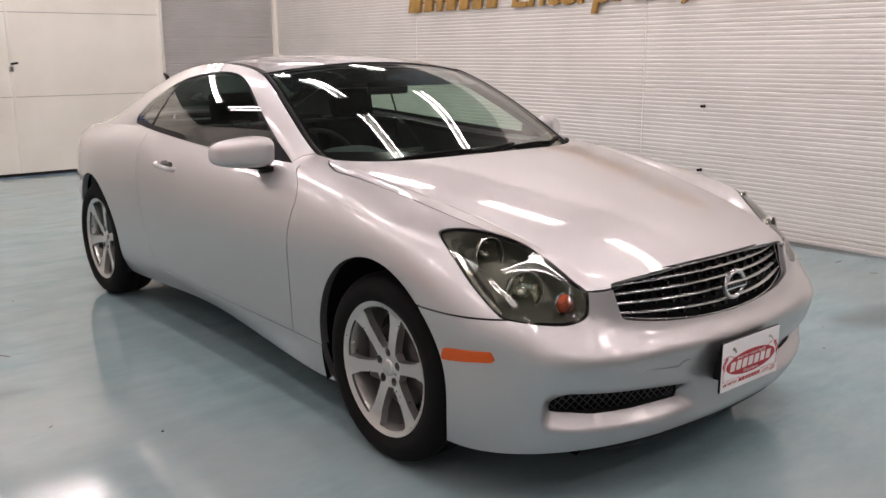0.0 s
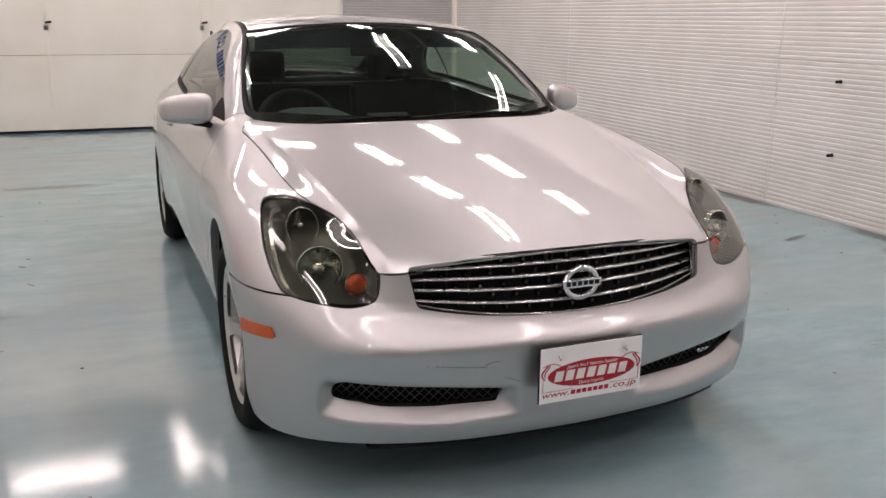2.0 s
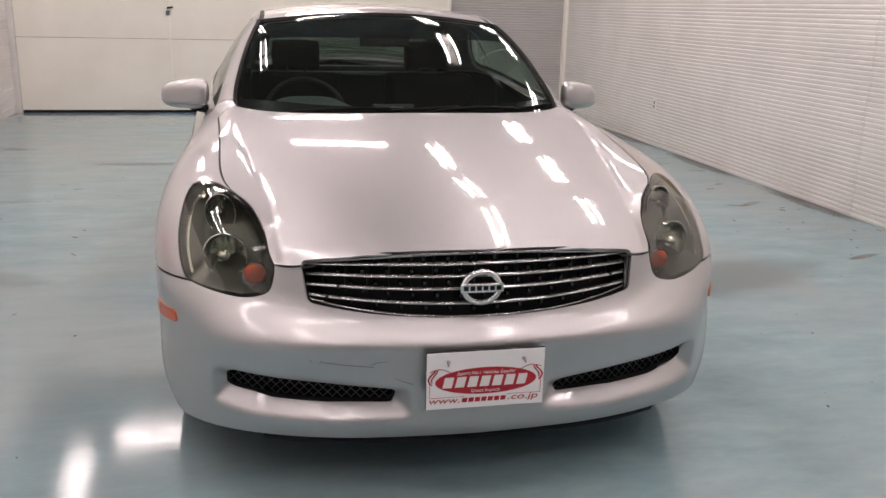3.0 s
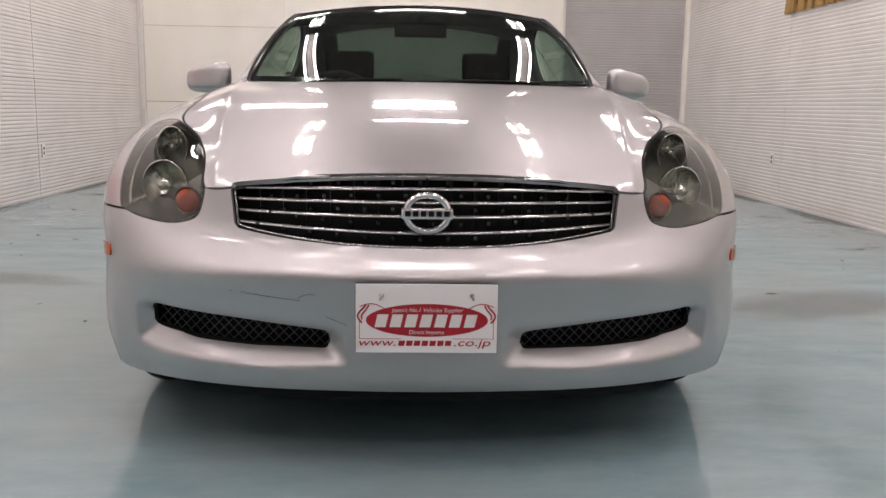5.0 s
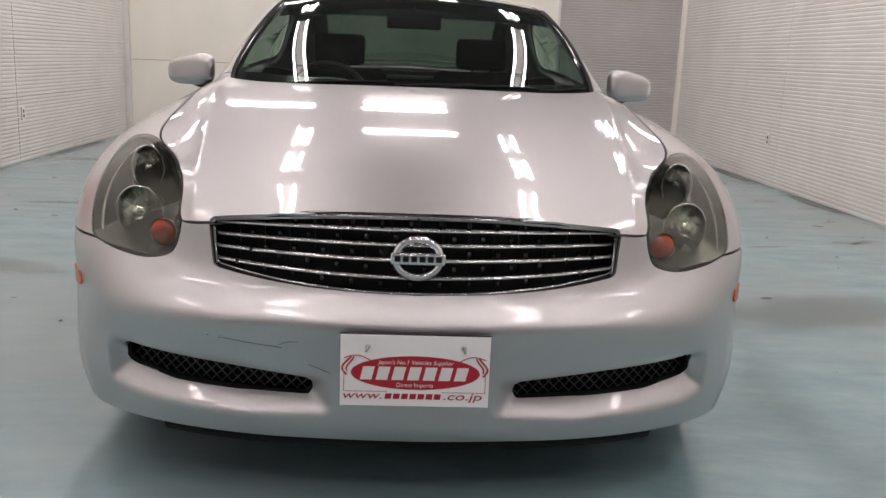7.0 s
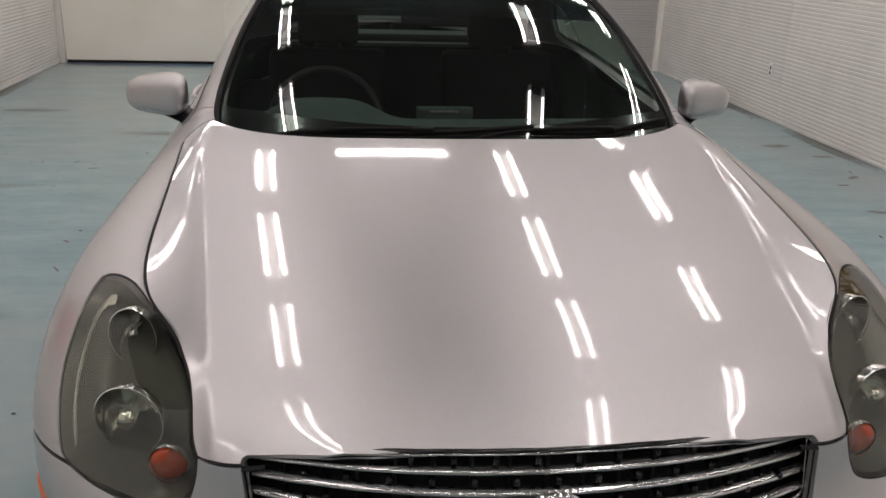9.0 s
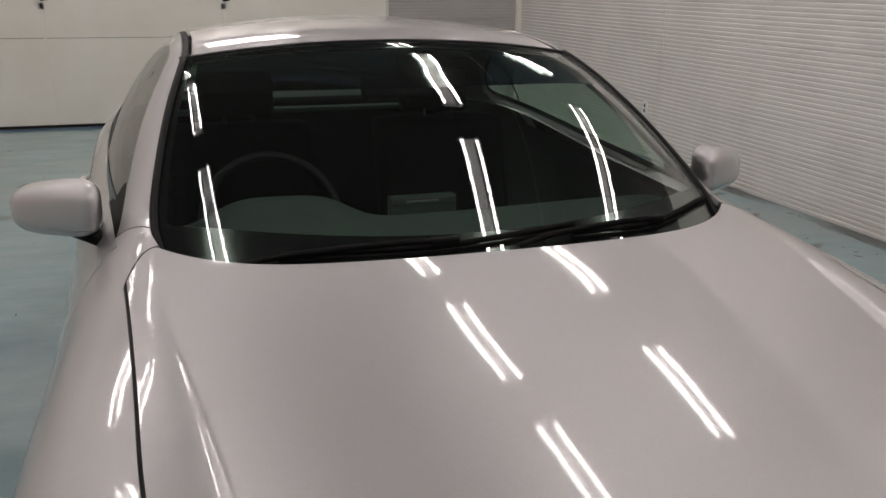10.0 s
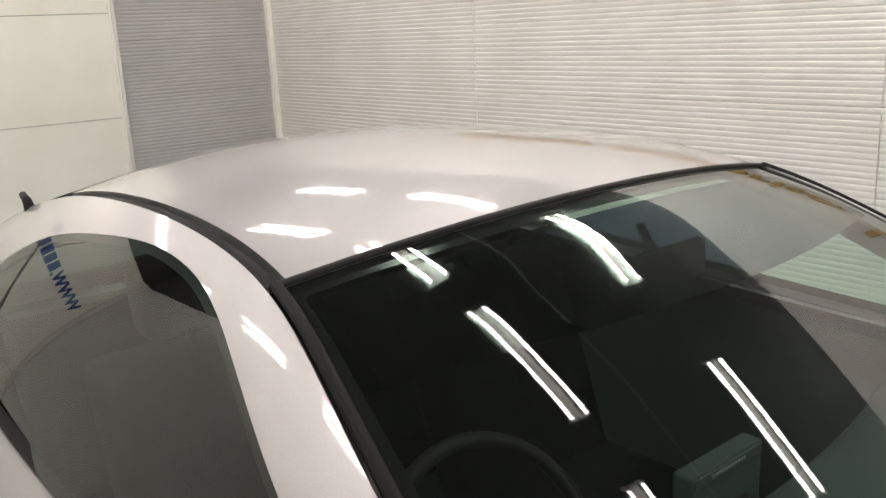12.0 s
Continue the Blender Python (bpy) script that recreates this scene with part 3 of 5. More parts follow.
DOOR_F = lambda V: V[:, 1] - (1.325 + (0.95 - V[:, 2]) * 0.085 + 0.14 * np.clip((V[:, 2] - 0.83) / 0.12, 0, 1) ** 2)
DOOR_B = lambda V: 2.80 + 0.10 * np.clip((V[:, 2] - 0.4) / 0.5, 0, 1) - 0.3 * np.clip(0.45 - V[:, 2], 0, 1) - V[:, 1]
SILL_TOP = lambda V: V[:, 2] - (0.318)
no_lamp = lambda V: -np.where(V[:, 1] < 1.0, inside(LAMP, xz(V)), -1.0) - 0.0012
no_grille = lambda V: -np.where(V[:, 1] < 0.6, inside(GRILLE, xz(V)), -1.0) - 0.001
no_intake = lambda V: -np.where(V[:, 1] < 0.6, inside(INTAKE, xz(V)), -1.0)

# front bumper: both halves joined in one sheet
full_V = np.vstack([SIDE_V, SIDE_V * np.array((-1, 1, 1))])
full_F = [tuple(f) for f in SIDE_F] + [tuple(i + len(SIDE_V) for i in f[::-1]) for f in SIDE_F]


def weld(V, F):
    """Joins vertices that lie on the centre line."""
    first, remap = {}, np.arange(len(V))
    for i in np.nonzero(np.abs(V[:, 0]) < 1e-6)[0]:
        key = (round(float(V[i, 1]), 5), round(float(V[i, 2]), 5))
        remap[i] = first.setdefault(key, i)
    return V, [tuple(int(remap[i]) for i in f) for f in F]


def mirror_join(V, F):
    n = len(V)
    V = V.copy()
    V[np.abs(V[:, 0]) < 1e-5, 0] = 0
    W = np.vstack([V, V * np.array((-1, 1, 1))])
    return weld(W, [tuple(f) for f in F] + [tuple(int(i) + n for i in list(f)[::-1]) for f in F])


near_front = lambda V: 0.62 - V[:, 1]
V, F = SIDE_V, SIDE_F
V, F = cut(V, F, near_front)
V, F = cut(V, F, lambda V: np.where((V[:, 0] > 0.7), -fender_seam(V) - GAP, 0.2))
V, F = cut(V, F, outside_arches)
V, F = cut(V, F, no_lamp)
V, F = cut(V, F, no_grille)
V = scooped(V)
V, F = cut(V, F, no_intake)
bumper_half = (V, F)
V, F = flanged(*mirror_join(V, F), 0.02)
mesh_object("front_bumper", V, F, PAINT, car, "silver front bumper with scratches over the intake")

V, F = panel("fender", [lambda V: np.where(V[:, 1] < 0.9, fender_seam(V) - GAP, 0.2), lambda V: V[:, 1] - 0.2, lambda V: np.where(V[:, 0] < 0.7, V[:, 1] - 0.44, 0.2), lambda V: -DOOR_F(V) - GAP,
                        lambda V: np.where(V[:, 1] > 0.9, SILL_TOP(V) - GAP, 0.2), outside_arches, no_lamp], 0.03)
front_wings = both_sides("front_wing", V, F, PAINT, car)
V, F = panel("door", [lambda V: DOOR_F(V) - GAP, lambda V: DOOR_B(V) - GAP, lambda V: SILL_TOP(V) - GAP], 0.03)
doors = both_sides("door", V, F, PAINT, car)
V, F = panel("sill", [lambda V: -SILL_TOP(V), lambda V: V[:, 1] - 0.8, lambda V: 3.5 - V[:, 1], outside_arches], 0.02)
both_sides("sill_cover", V, F, PAINT, car)
rear_bumper = lambda V: np.minimum(V[:, 1] - 3.9, 0.66 - V[:, 2])
V, F = panel("quarter", [lambda V: -DOOR_B(V) - GAP, lambda V: np.where(V[:, 1] < 3.6, SILL_TOP(V), 0.2), outside_arches, lambda V: -rear_bumper(V) - GAP, lambda V: 4.56 - V[:, 1]], 0.03)
both_sides("rear_quarter", V, F, PAINT, car)
V, F = cut(SIDE_V, SIDE_F, lambda V: rear_bumper(V))
V, F = cut(V, F, outside_arches)
V, F = flanged(*mirror_join(V, F), 0.03)
mesh_object("rear_bumper", V, F, PAINT, car)
V, F = cut(SIDE_V, SIDE_F, lambda V: V[:, 1] - 4.5)
V, F = cut(V, F, lambda V: V[:, 2] - 0.655)
mesh_object("tail_panel", *flanged(*mirror_join(V, F), 0.01), PAINT, car)

# ---- bonnet ----
SPINE = [(0, 0.04, 0.7288), (0, 0.2, 0.7944), (0, 0.36, 0.8458), (0, 0.55, 0.8887), (0, 0.75, 0.9257), (0, 0.95, 0.957), (0, 1.17, 0.9872), (0, 1.45, 1.0157)]
spine_c = spline(SPINE, 24)
seam_c = rows[-1][2 * SPAN:]
seam_c = seam_c[seam_c[:, 1] < 1.47]


def bonnet_sheet():
    """Columns run back from the nose and the lamps' edges; nearly flat across, with a stepped crease towards the wings."""
    us = np.linspace(0, 0.7425, 140)
    ts = np.linspace(0, 1, 150) ** 1.25
    nose = rows[-1][:2 * SPAN + 1]
    edge_x = np.concatenate([nose[:, 0], seam_c[1:, 0]])
    edge_y = np.concatenate([nose[:, 1], seam_c[1:, 1]])
    keep = np.concatenate([[True], np.diff(np.maximum.accumulate(edge_x)) > 1e-6])
    edge_x, edge_y = edge_x[keep], edge_y[keep]
    zc = lambda y: np.interp(y, spine_c[:, 1], spine_c[:, 2])
    zs = lambda y: np.interp(y, seam_c[:, 1], seam_c[:, 2])
    xs = lambda y: np.interp(y, seam_c[:, 1], seam_c[:, 0])
    crown = lambda y: 0.052 - 0.0693 * (y - 0.7) + 0.0506 * (y - 0.7) ** 2
    edge = lambda y: -0.0004 + 0.0047 * (y - 0.7) - 0.0135 * (y - 0.7) ** 2
    shape = lambda x, y: zc(y) - crown(y) * (x / 0.74) ** 2 - edge(y) * (x / 0.74) ** 4
    V = np.zeros((len(ts), len(us), 3))
    for j, x in enumerate(us):
        y0 = float(np.interp(x, edge_x, edge_y))
        y = y0 + (1.45 - y0) * ts
        line = np.minimum(0.512 + 0.143 * np.clip(y, 0, 1.4), 0.668)
        over = shape(line, y)
        hump = 0.006 * np.clip((y - 0.30) / 0.3, 0, 1) * np.clip((1.22 - y) / 0.3, 0.0, 1)
        w = np.clip((x - line) / (xs(y) - line), -0.2, 1.1)
        bend = np.clip((y - 0.95) / 0.2, 0, 1)
        outer = over + (zs(y) - over) * (w * (1 - bend) + w * np.abs(w) * bend) + hump * np.sin(np.pi * np.clip(w, 0, 1) ** 0.62)
        mix = 1 / (1 + np.exp(np.clip((line - x) / 0.006, -30, 30)))
        z = shape(x, y) * (1 - mix) + outer * mix
        # meet the nose
        target = float(np.interp(x, nose[:, 0], nose[:, 2])) if x <= nose[-1, 0] else float(zs(y0))
        z += (target - z[0]) * np.clip(1 - (y - y0) / 0.085, 0, 1) ** 3
        V[:, j] = np.stack([np.full(len(y), x), y, z], axis=1)
    return V


bonnet = bonnet_sheet()
BON_V, BON_F = bonnet.reshape(-1, 3), grid_faces(bonnet.shape[0], bonnet.shape[1])
REAR_EDGE = lambda V: np.minimum(1.148 + 0.20 * np.abs(V[:, 0]) ** 2 + 1.35 * np.abs(V[:, 0]) ** 6, 1.362 - 40.0 * np.clip(np.abs(V[:, 0]) - 0.675, 0, 1) ** 2) - V[:, 1]
V, F = cut(BON_V, BON_F, REAR_EDGE)
V, F = cut(V, F, no_grille)
V, F = cut(V, F, lambda V: np.interp(V[:, 1], seam_c[:, 1], seam_c[:, 0]) - 0.0065 - V[:, 0])
nose_edge = rows[-1][:2 * SPAN + 1]
V, F = cut(V, F, lambda V: V[:, 1] - np.interp(V[:, 0], nose_edge[:, 0], nose_edge[:, 1]) - 0.005)
V, F = flanged(*mirror_join(V, F), 0.015)
mesh_object("bonnet", V, F, PAINT, car)
# black strips added as the shade in the joints between bonnet, wings and bumper
c = seam_c[seam_c[:, 1] > 0.30] + (-0.0045, 0, -0.0030)
both_sides("bonnet_seal", *strip(c, np.tile((1.0, -0.1, -0.12), (len(c), 1)), 0.011, 0.0008), BLACK, car, "black rubber seal in the bonnet joint")
x_c = np.linspace(0.672, 0.7345, 16)
c = np.stack([x_c, 1.362 - 40.0 * np.clip(x_c - 0.675, 0, 1) ** 2 + 0.004, x_c], axis=1)
c[:, 2] = [BON_V[np.argmin(np.hypot(BON_V[:, 0] - p[0], BON_V[:, 1] - p[1])), 2] - 0.0015 for p in c]
both_sides("corner_seal", *strip(c, np.tile((0.75, 0.65, 0.0), (len(c), 1)), 0.0055, 0.0012), BLACK, car, "black rubber seal in the bonnet joint")
c = nose_edge[nose_edge[:, 0] > 0.44] + (0, 0.004, -0.004)
both_sides("nose_seal", *strip(c, np.tile((0.0, 0.9, 0.45), (len(c), 1)), 0.010, 0.002), BLACK, car, "black rubber seal in the nose joint")
# black valance under the bumper
vx = np.linspace(-0.60, 0.60, 31)
vy = np.interp(np.abs(vx), rows[0][:60, 0], rows[0][:60, 1]) + 0.02
sec = [(0.0, 0.235), (-0.004, 0.19), (0.008, 0.172), (0.05, 0.17), (0.10, 0.23)]
V = np.array([[(x, y + dy, z + 0.05 * np.clip(abs(x) - 0.54, 0, 1)) for dy, z in sec] for x, y in zip(vx, vy)]).reshape(-1, 3)
mesh_object("valance", V, grid_faces(len(vx), len(sec), True), BLACK, car, "black plastic valance under the bumper")

# ---- upper body ----
RAIL = [(0.650, 1.16, 0.925), (0.655, 1.30, 0.935), (0.682, 1.44, 0.991), (0.668, 1.62, 1.086), (0.625, 1.85, 1.207), (0.578, 2.08, 1.299), (0.560, 2.35, 1.340), (0.556, 2.65, 1.343), (0.556, 3.0, 1.305),
        (0.575, 3.4, 1.205), (0.60, 3.75, 1.085), (0.60, 4.05, 1.0), (0.54, 4.42, 0.962)]
RIDGE = [(0, 1.10, 0.92), (0, 1.15, 0.945), (0, 1.23, 0.988), (0, 1.47, 1.105), (0, 1.74, 1.236), (0, 2.03, 1.345), (0, 2.32, 1.384), (0, 2.64, 1.393), (0, 3.0, 1.371),
         (0, 3.45, 1.255), (0, 3.85, 1.125), (0, 4.15, 1.03), (0, 4.53, 0.985)]
TOP_N = 18
rail_c, ridge_c = spline(RAIL, TOP_N), spline(RIDGE, TOP_N)
us = np.linspace(0, 1, 46)
top = np.zeros((len(rail_c), len(us), 3))
for j, u in enumerate(us):
    p = u * rail_c + (1 - u) * ridge_c
    p[:, 1] = ridge_c[:, 1] + (rail_c[:, 1] - ridge_c[:, 1]) * u ** 2.0
    p[:, 2] = ridge_c[:, 2] + (rail_c[:, 2] - ridge_c[:, 2]) * u ** 2.05
    top[:, j] = p


def screen_height(x, y):
    """The windscreen's face: a curved spine that falls to both sides, most at the edges."""
    spine = spline([(0, 1.00, 0.872), (0, 1.15, 0.9404), (0, 1.3, 1.0116), (0, 1.47, 1.0994), (0, 1.74, 1.2346), (0, 2.03, 1.3436), (0, 2.1, 1.359)], 20)
    d, q = y - 1.6, (x / 0.65) ** 2
    bow = (0.059 - 0.0282 * d + 0.0071 * d * d) * q + (0.004 - 0.0037 * d + 0.0295 * d * d) * q ** 2 + (0.0173 + 0.0373 * d - 0.0098 * d * d) * q ** 4
    return np.interp(y, spine[:, 1], spine[:, 2]) - bow


for i in range(5 * TOP_N + 1):
    k = np.clip((5 * TOP_N - i) / (0.7 * TOP_N), 0, 1)
    k = k * k * (3 - 2 * k)
    top[i, :, 2] += (screen_height(top[i, :, 0], top[i, :, 1]) - top[i, :, 2]) * k
for _ in range(30):      # even curvature over the roof
    top[5 * TOP_N + 1:9 * TOP_N, :, 2] = 0.25 * top[5 * TOP_N:9 * TOP_N - 1, :, 2] + 0.5 * top[5 * TOP_N + 1:9 * TOP_N, :, 2] + 0.25 * top[5 * TOP_N + 2:9 * TOP_N + 1, :, 2]
TOPV, TOPF = top.reshape(-1, 3), grid_faces(top.shape[0], top.shape[1])
FRONT_ROW, ROOF_ROW, BACK_ROW, DECK_ROW = 0, 5 * TOP_N, 8 * TOP_N, 11 * TOP_N


def rows_of(i0, i1, margin=0.0, lift=0.0):
    """A piece of the top sheet between two rows, its side edges drawn in by margin."""
    S = top[i0:i1 + 1].copy()
    if margin:
        w = 1 - margin / S[:, -1:, 0:1]
        k = np.linspace(0, 1, S.shape[1])
        for r in range(S.shape[0]):
            f = w[r, 0, 0]
            for a in range(3):
                S[r, :, a] = np.interp(k * f, k, S[r, :, a])
    V, F = mirror_join(S.reshape(-1, 3), grid_faces(S.shape[0], S.shape[1]))
    if lift:
        V = V + normals(V, F) * lift
    return V, F


windscreen = mesh_object("windscreen", *rows_of(FRONT_ROW, ROOF_ROW, 0.02), GLASS, car, "greenish tinted windscreen glass reflecting the tubes")
rear_glass = mesh_object("rear_window", *rows_of(BACK_ROW + 1, DECK_ROW, 0.05), REAR_GLASS, car, "tinted rear window glass")
for g in (windscreen, rear_glass):
    g.visible_shadow = False
mesh_object("roof", *flanged(*rows_of(ROOF_ROW, BACK_ROW, 0.03), 0.02), PAINT, car)
mesh_object("boot_lid", *flanged(*rows_of(DECK_ROW, len(rail_c) - 1, 0.0), 0.02), PAINT, car)


def frit(name, i0, i1, edge, low, high):
    """The black painted border on the inside of a pane."""
    S = top[i0:i1 + 1]
    n, m = S.shape[:2]
    V, F = S.reshape(-1, 3), grid_faces(n, m)
    d0 = np.linalg.norm(np.diff(S, axis=0), axis=2).mean(axis=1)
    run = np.concatenate([[0], np.cumsum(d0)])
    u = np.repeat(run, m)
    total = run[-1]
    w = S[:, -1, 0]
    lat = (w[:, None] - S[:, :, 0]).reshape(-1)
    val = -np.minimum(np.minimum(u - low, total - high - u), lat - edge)
    V, F = cut(V, F, lambda _: val)
    V, F = mirror_join(V, F)
    V = V - normals(V, F) * 0.005
    return mesh_object(name, V, F, GLOSS_BLACK, car)


frit("windscreen_border", FRONT_ROW, ROOF_ROW, 0.034, 0.24, 0.035)
S = top[ROOF_ROW - 16:ROOF_ROW - 2, :-4]
V, F = mirror_join(S.reshape(-1, 3), grid_faces(S.shape[0], S.shape[1]))
band = mesh_object("shade_band", V - normals(V, F) * 0.006, F, SHADE, car, "blue-grey shade band at the top of the windscreen")
band.visible_shadow = False
frit("rear_window_border", BACK_ROW, DECK_ROW, 0.09, 0.03, 0.03)

# sides of the cabin: pillars and side windows between belt and rail
belt_of = lambda y: np.stack([np.interp(y, rows[-1][:, 1], rows[-1][:, 0]), y, np.interp(y, rows[-1][:, 1], rows[-1][:, 2])], axis=-1)
vs = np.linspace(0, 1, 40)
cab = np.zeros((len(rail_c), len(vs), 3))
low_edge = belt_of(rail_c[:, 1])
rail_low = rail_c.copy()
ahead = rail_c[:, 1] < 1.5
rail_low[ahead, 2] = np.maximum(rail_c[ahead, 2], low_edge[ahead, 2] + 0.018 + 0.016 * np.clip((rail_c[ahead, 1] - 1.3) / 0.14, 0, 1))
for j, v in enumerate(vs):
    p = low_edge + (rail_low - low_edge) * v
    h = np.clip((rail_c[:, 2] - low_edge[:, 2]) / 0.33, 0, 1)
    p[:, 0] += 0.030 * h * (4 * v * (1 - v)) * (0.6 + 0.8 * v)
    cab[:, j] = p
CABV, CABF = cab.reshape(-1, 3), grid_faces(cab.shape[0], cab.shape[1], True)
PANE = np.vstack([catmull([(1.50, 0.955), (2.2, 0.978), (2.7, 1.005), (3.16, 1.032)], 8), catmull([(3.20, 1.06), (3.10, 1.15), (2.85, 1.258), (2.55, 1.304), (2.32, 1.306), (2.13, 1.262), (1.885, 1.145), (1.65, 1.022)], 8)])
pane_d = lambda V: inside(PANE, yz(V))
behind_bonnet = lambda V: -REAR_EDGE(V) - 3 * GAP
FOOT = lambda V: V[:, 1] - (1.458 + 0.9 * (np.abs(V[:, 0]) - 0.68))
V, F = cut(CABV, CABF, lambda V: -FOOT(V) - 0.0015)
V, F = cut(V, F, lambda V: np.minimum(-pane_d(V), behind_bonnet(V)))
wing_feet = both_sides("wing_foot", *flanged(V, F, 0.012, skip=on_belt), PAINT, car, "silver wing panel at the pillar's foot")


def ease_belt(ob):
    """Rounds the shading where a wing runs into the pillar's foot, which are one pressed panel."""
    belt = rows[-1][2 * SPAN:]
    sgn = np.sign(ob.data.vertices[0].co.x)
    out = []
    for v in ob.data.vertices:
        x, y, z = abs(v.co.x), v.co.y, v.co.z
        bx, bz = np.interp(y, belt[:, 1], belt[:, 0]), np.interp(y, belt[:, 1], belt[:, 2])
        k = np.clip(1 - math.hypot(x - bx, z - bz) / 0.05, 0, 1) * np.clip((y - 1.20) / 0.08, 0, 1) * np.clip((1.60 - y) / 0.1, 0, 1)
        k = k * k * (3 - 2 * k)
        if k < 1e-3 or v.normal.z < 0.1:
            out.append((0.0, 0.0, 0.0))
        else:
            out.append(tuple((v.normal * (1 - k) + Vector((0.42 * sgn, -0.05, 0.90)) * k).normalized()))
    ob.data.normals_split_custom_set_from_vertices(out)


for o in list(front_wings) + list(wing_feet):
    ease_belt(o)
V, F = cut(CABV, CABF, lambda V: FOOT(V) - 0.0015)
V, F = cut(V, F, lambda V: -pane_d(V))
V, F = flanged(V, F, 0.02, skip=on_belt)
both_sides("pillar_frame", V, F, PAINT, car, "silver roof pillars round the side window")
V, F = cut(CABV, CABF, pane_d)
Q = lambda P: np.stack([np.ones(len(P)), P[:, 1] - 2.3, P[:, 2] - 1.1, (P[:, 1] - 2.3) ** 2, (P[:, 1] - 2.3) * (P[:, 2] - 1.1), (P[:, 2] - 1.1) ** 2], axis=1)
bow = np.linalg.lstsq(Q(V), V[:, 0], rcond=None)[0]
Vd = V.copy()
Vd[:, 0] = Q(V) @ bow - 0.004
split = lambda V: 2.93 - 0.33 * (V[:, 2] - 1.0) - V[:, 1]
for nm, sgn in (("door_window", 1), ("quarter_window", -1)):
    Vp, Fp = cut(Vd, F, lambda V: sgn * split(V) - 0.008)
    for o in both_sides(nm, Vp, Fp, SIDE_GLASS, car, "tinted side window glass"):
        o.visible_shadow = False
rim_V, rim_F = cut(V, F, lambda V: np.where(V[:, 2] - 0.955 - 0.0464 * (V[:, 1] - 1.5) < 0.034, 0.024, 0.011) - pane_d(V))
both_sides("window_seal", rim_V - normals(rim_V, rim_F) * 0.003, rim_F, BLACK, car, "black rubber window seal")
post_V, post_F = cut(V, F, lambda V: 0.011 - np.abs(split(V)))
both_sides("window_post", post_V - normals(post_V, post_F) * 0.004, post_F, BLACK, car, "black post between the side windows")

# black mouldings along the windscreen's sides and the roof gutters
for name, i0, i1, w in (("pillar_moulding", TOP_N + 8, ROOF_ROW, 0.017), ("roof_moulding", ROOF_ROW, BACK_ROW + 8, 0.020)):
    sunk = name == "roof_moulding"
    c = top[i0:i1 + 1, -1] + (0, 0, -0.005 if sunk else 0.003)
    ac = top[i0:i1 + 1, -3] - top[i0:i1 + 1, -1]
    V, F = strip(c + ac / np.linalg.norm(ac, axis=1, keepdims=True) * 0.012, ac, w, 0.003 if sunk else 0.006)
    both_sides(name, V, F, BLACK, car, "black rubber moulding")
c = top[ROOF_ROW, :]
V, F = strip(np.vstack([c[::-1] * (-1, 1, 1), c[1:]]) + (0, 0.0, 0.001), np.tile((0, 1.0, 0.35), (2 * len(c) - 1, 1)), 0.013, 0.004)
mesh_object("header_moulding", V, F, BLACK, car, "black rubber strip between windscreen and roof")

# black cowl under the bonnet's rear edge
V = top[0:40].copy()
V[:, :, 2] -= 0.012
mesh_object("cowl", *mirror_join(V.reshape(-1, 3), grid_faces(40, top.shape[1])), BLACK, car)

# ---- dark inner body, so that joints and openings look into shade ----
IV, IF = cut(SIDE_V, SIDE_F, lambda V: outside_arches(V, 0.01))
IV, IF = cut(IV, IF, lambda V: -np.where(V[:, 1] < 1.0, inside(LAMP, xz(V)), -1.0) - 0.001)
IV, IF = cut(IV, IF, lambda V: -np.where(V[:, 1] < 0.7, np.maximum(inside(GRILLE, xz(V)), inside(INTAKE, xz(V))), -1.0) + 0.003)
IV = scooped(IV) - normals(IV, IF) * 0.008
both_sides("inner_shell", IV, IF, BLACK, car)
bm = box_bm(-0.62, 0.62, 0.2, 4.3, 0.20, 0.27, 0.02)
part("underbody", bm, BLACK, car)


def wheel_well(y, r, x):
    V, F = lathe([(r - 0.0, 0.0), (r + 0.02, -0.03), (r + 0.02, -0.30), (0.0, -0.30)], 48)
    V = V[:, (0, 1, 2)] + (x, y, ARCH_Z)
    V, F = cut(V, [f[::-1] for f in F], lambda V: V[:, 2] - 0.19)
    both_sides("wheel_liner", V, F, BLACK, car, "black wheel-arch liner")


wheel_well(ARCH_F, ARCH_R1, 0.872)
wheel_well(ARCH_R, ARCH_R2, 0.845)

# ---- wheels ----
WHEEL_R, RIM_R = 0.333, 0.238


def rim_face(r):
    """Depth of the alloy's face at radius r: dished towards the rim, domed hub."""
    return np.interp(r, [0, 0.03, 0.06, 0.12, 0.205, 0.222, 0.238], [-0.030, -0.030, -0.028, -0.022, -0.014, -0.008, 0.0])


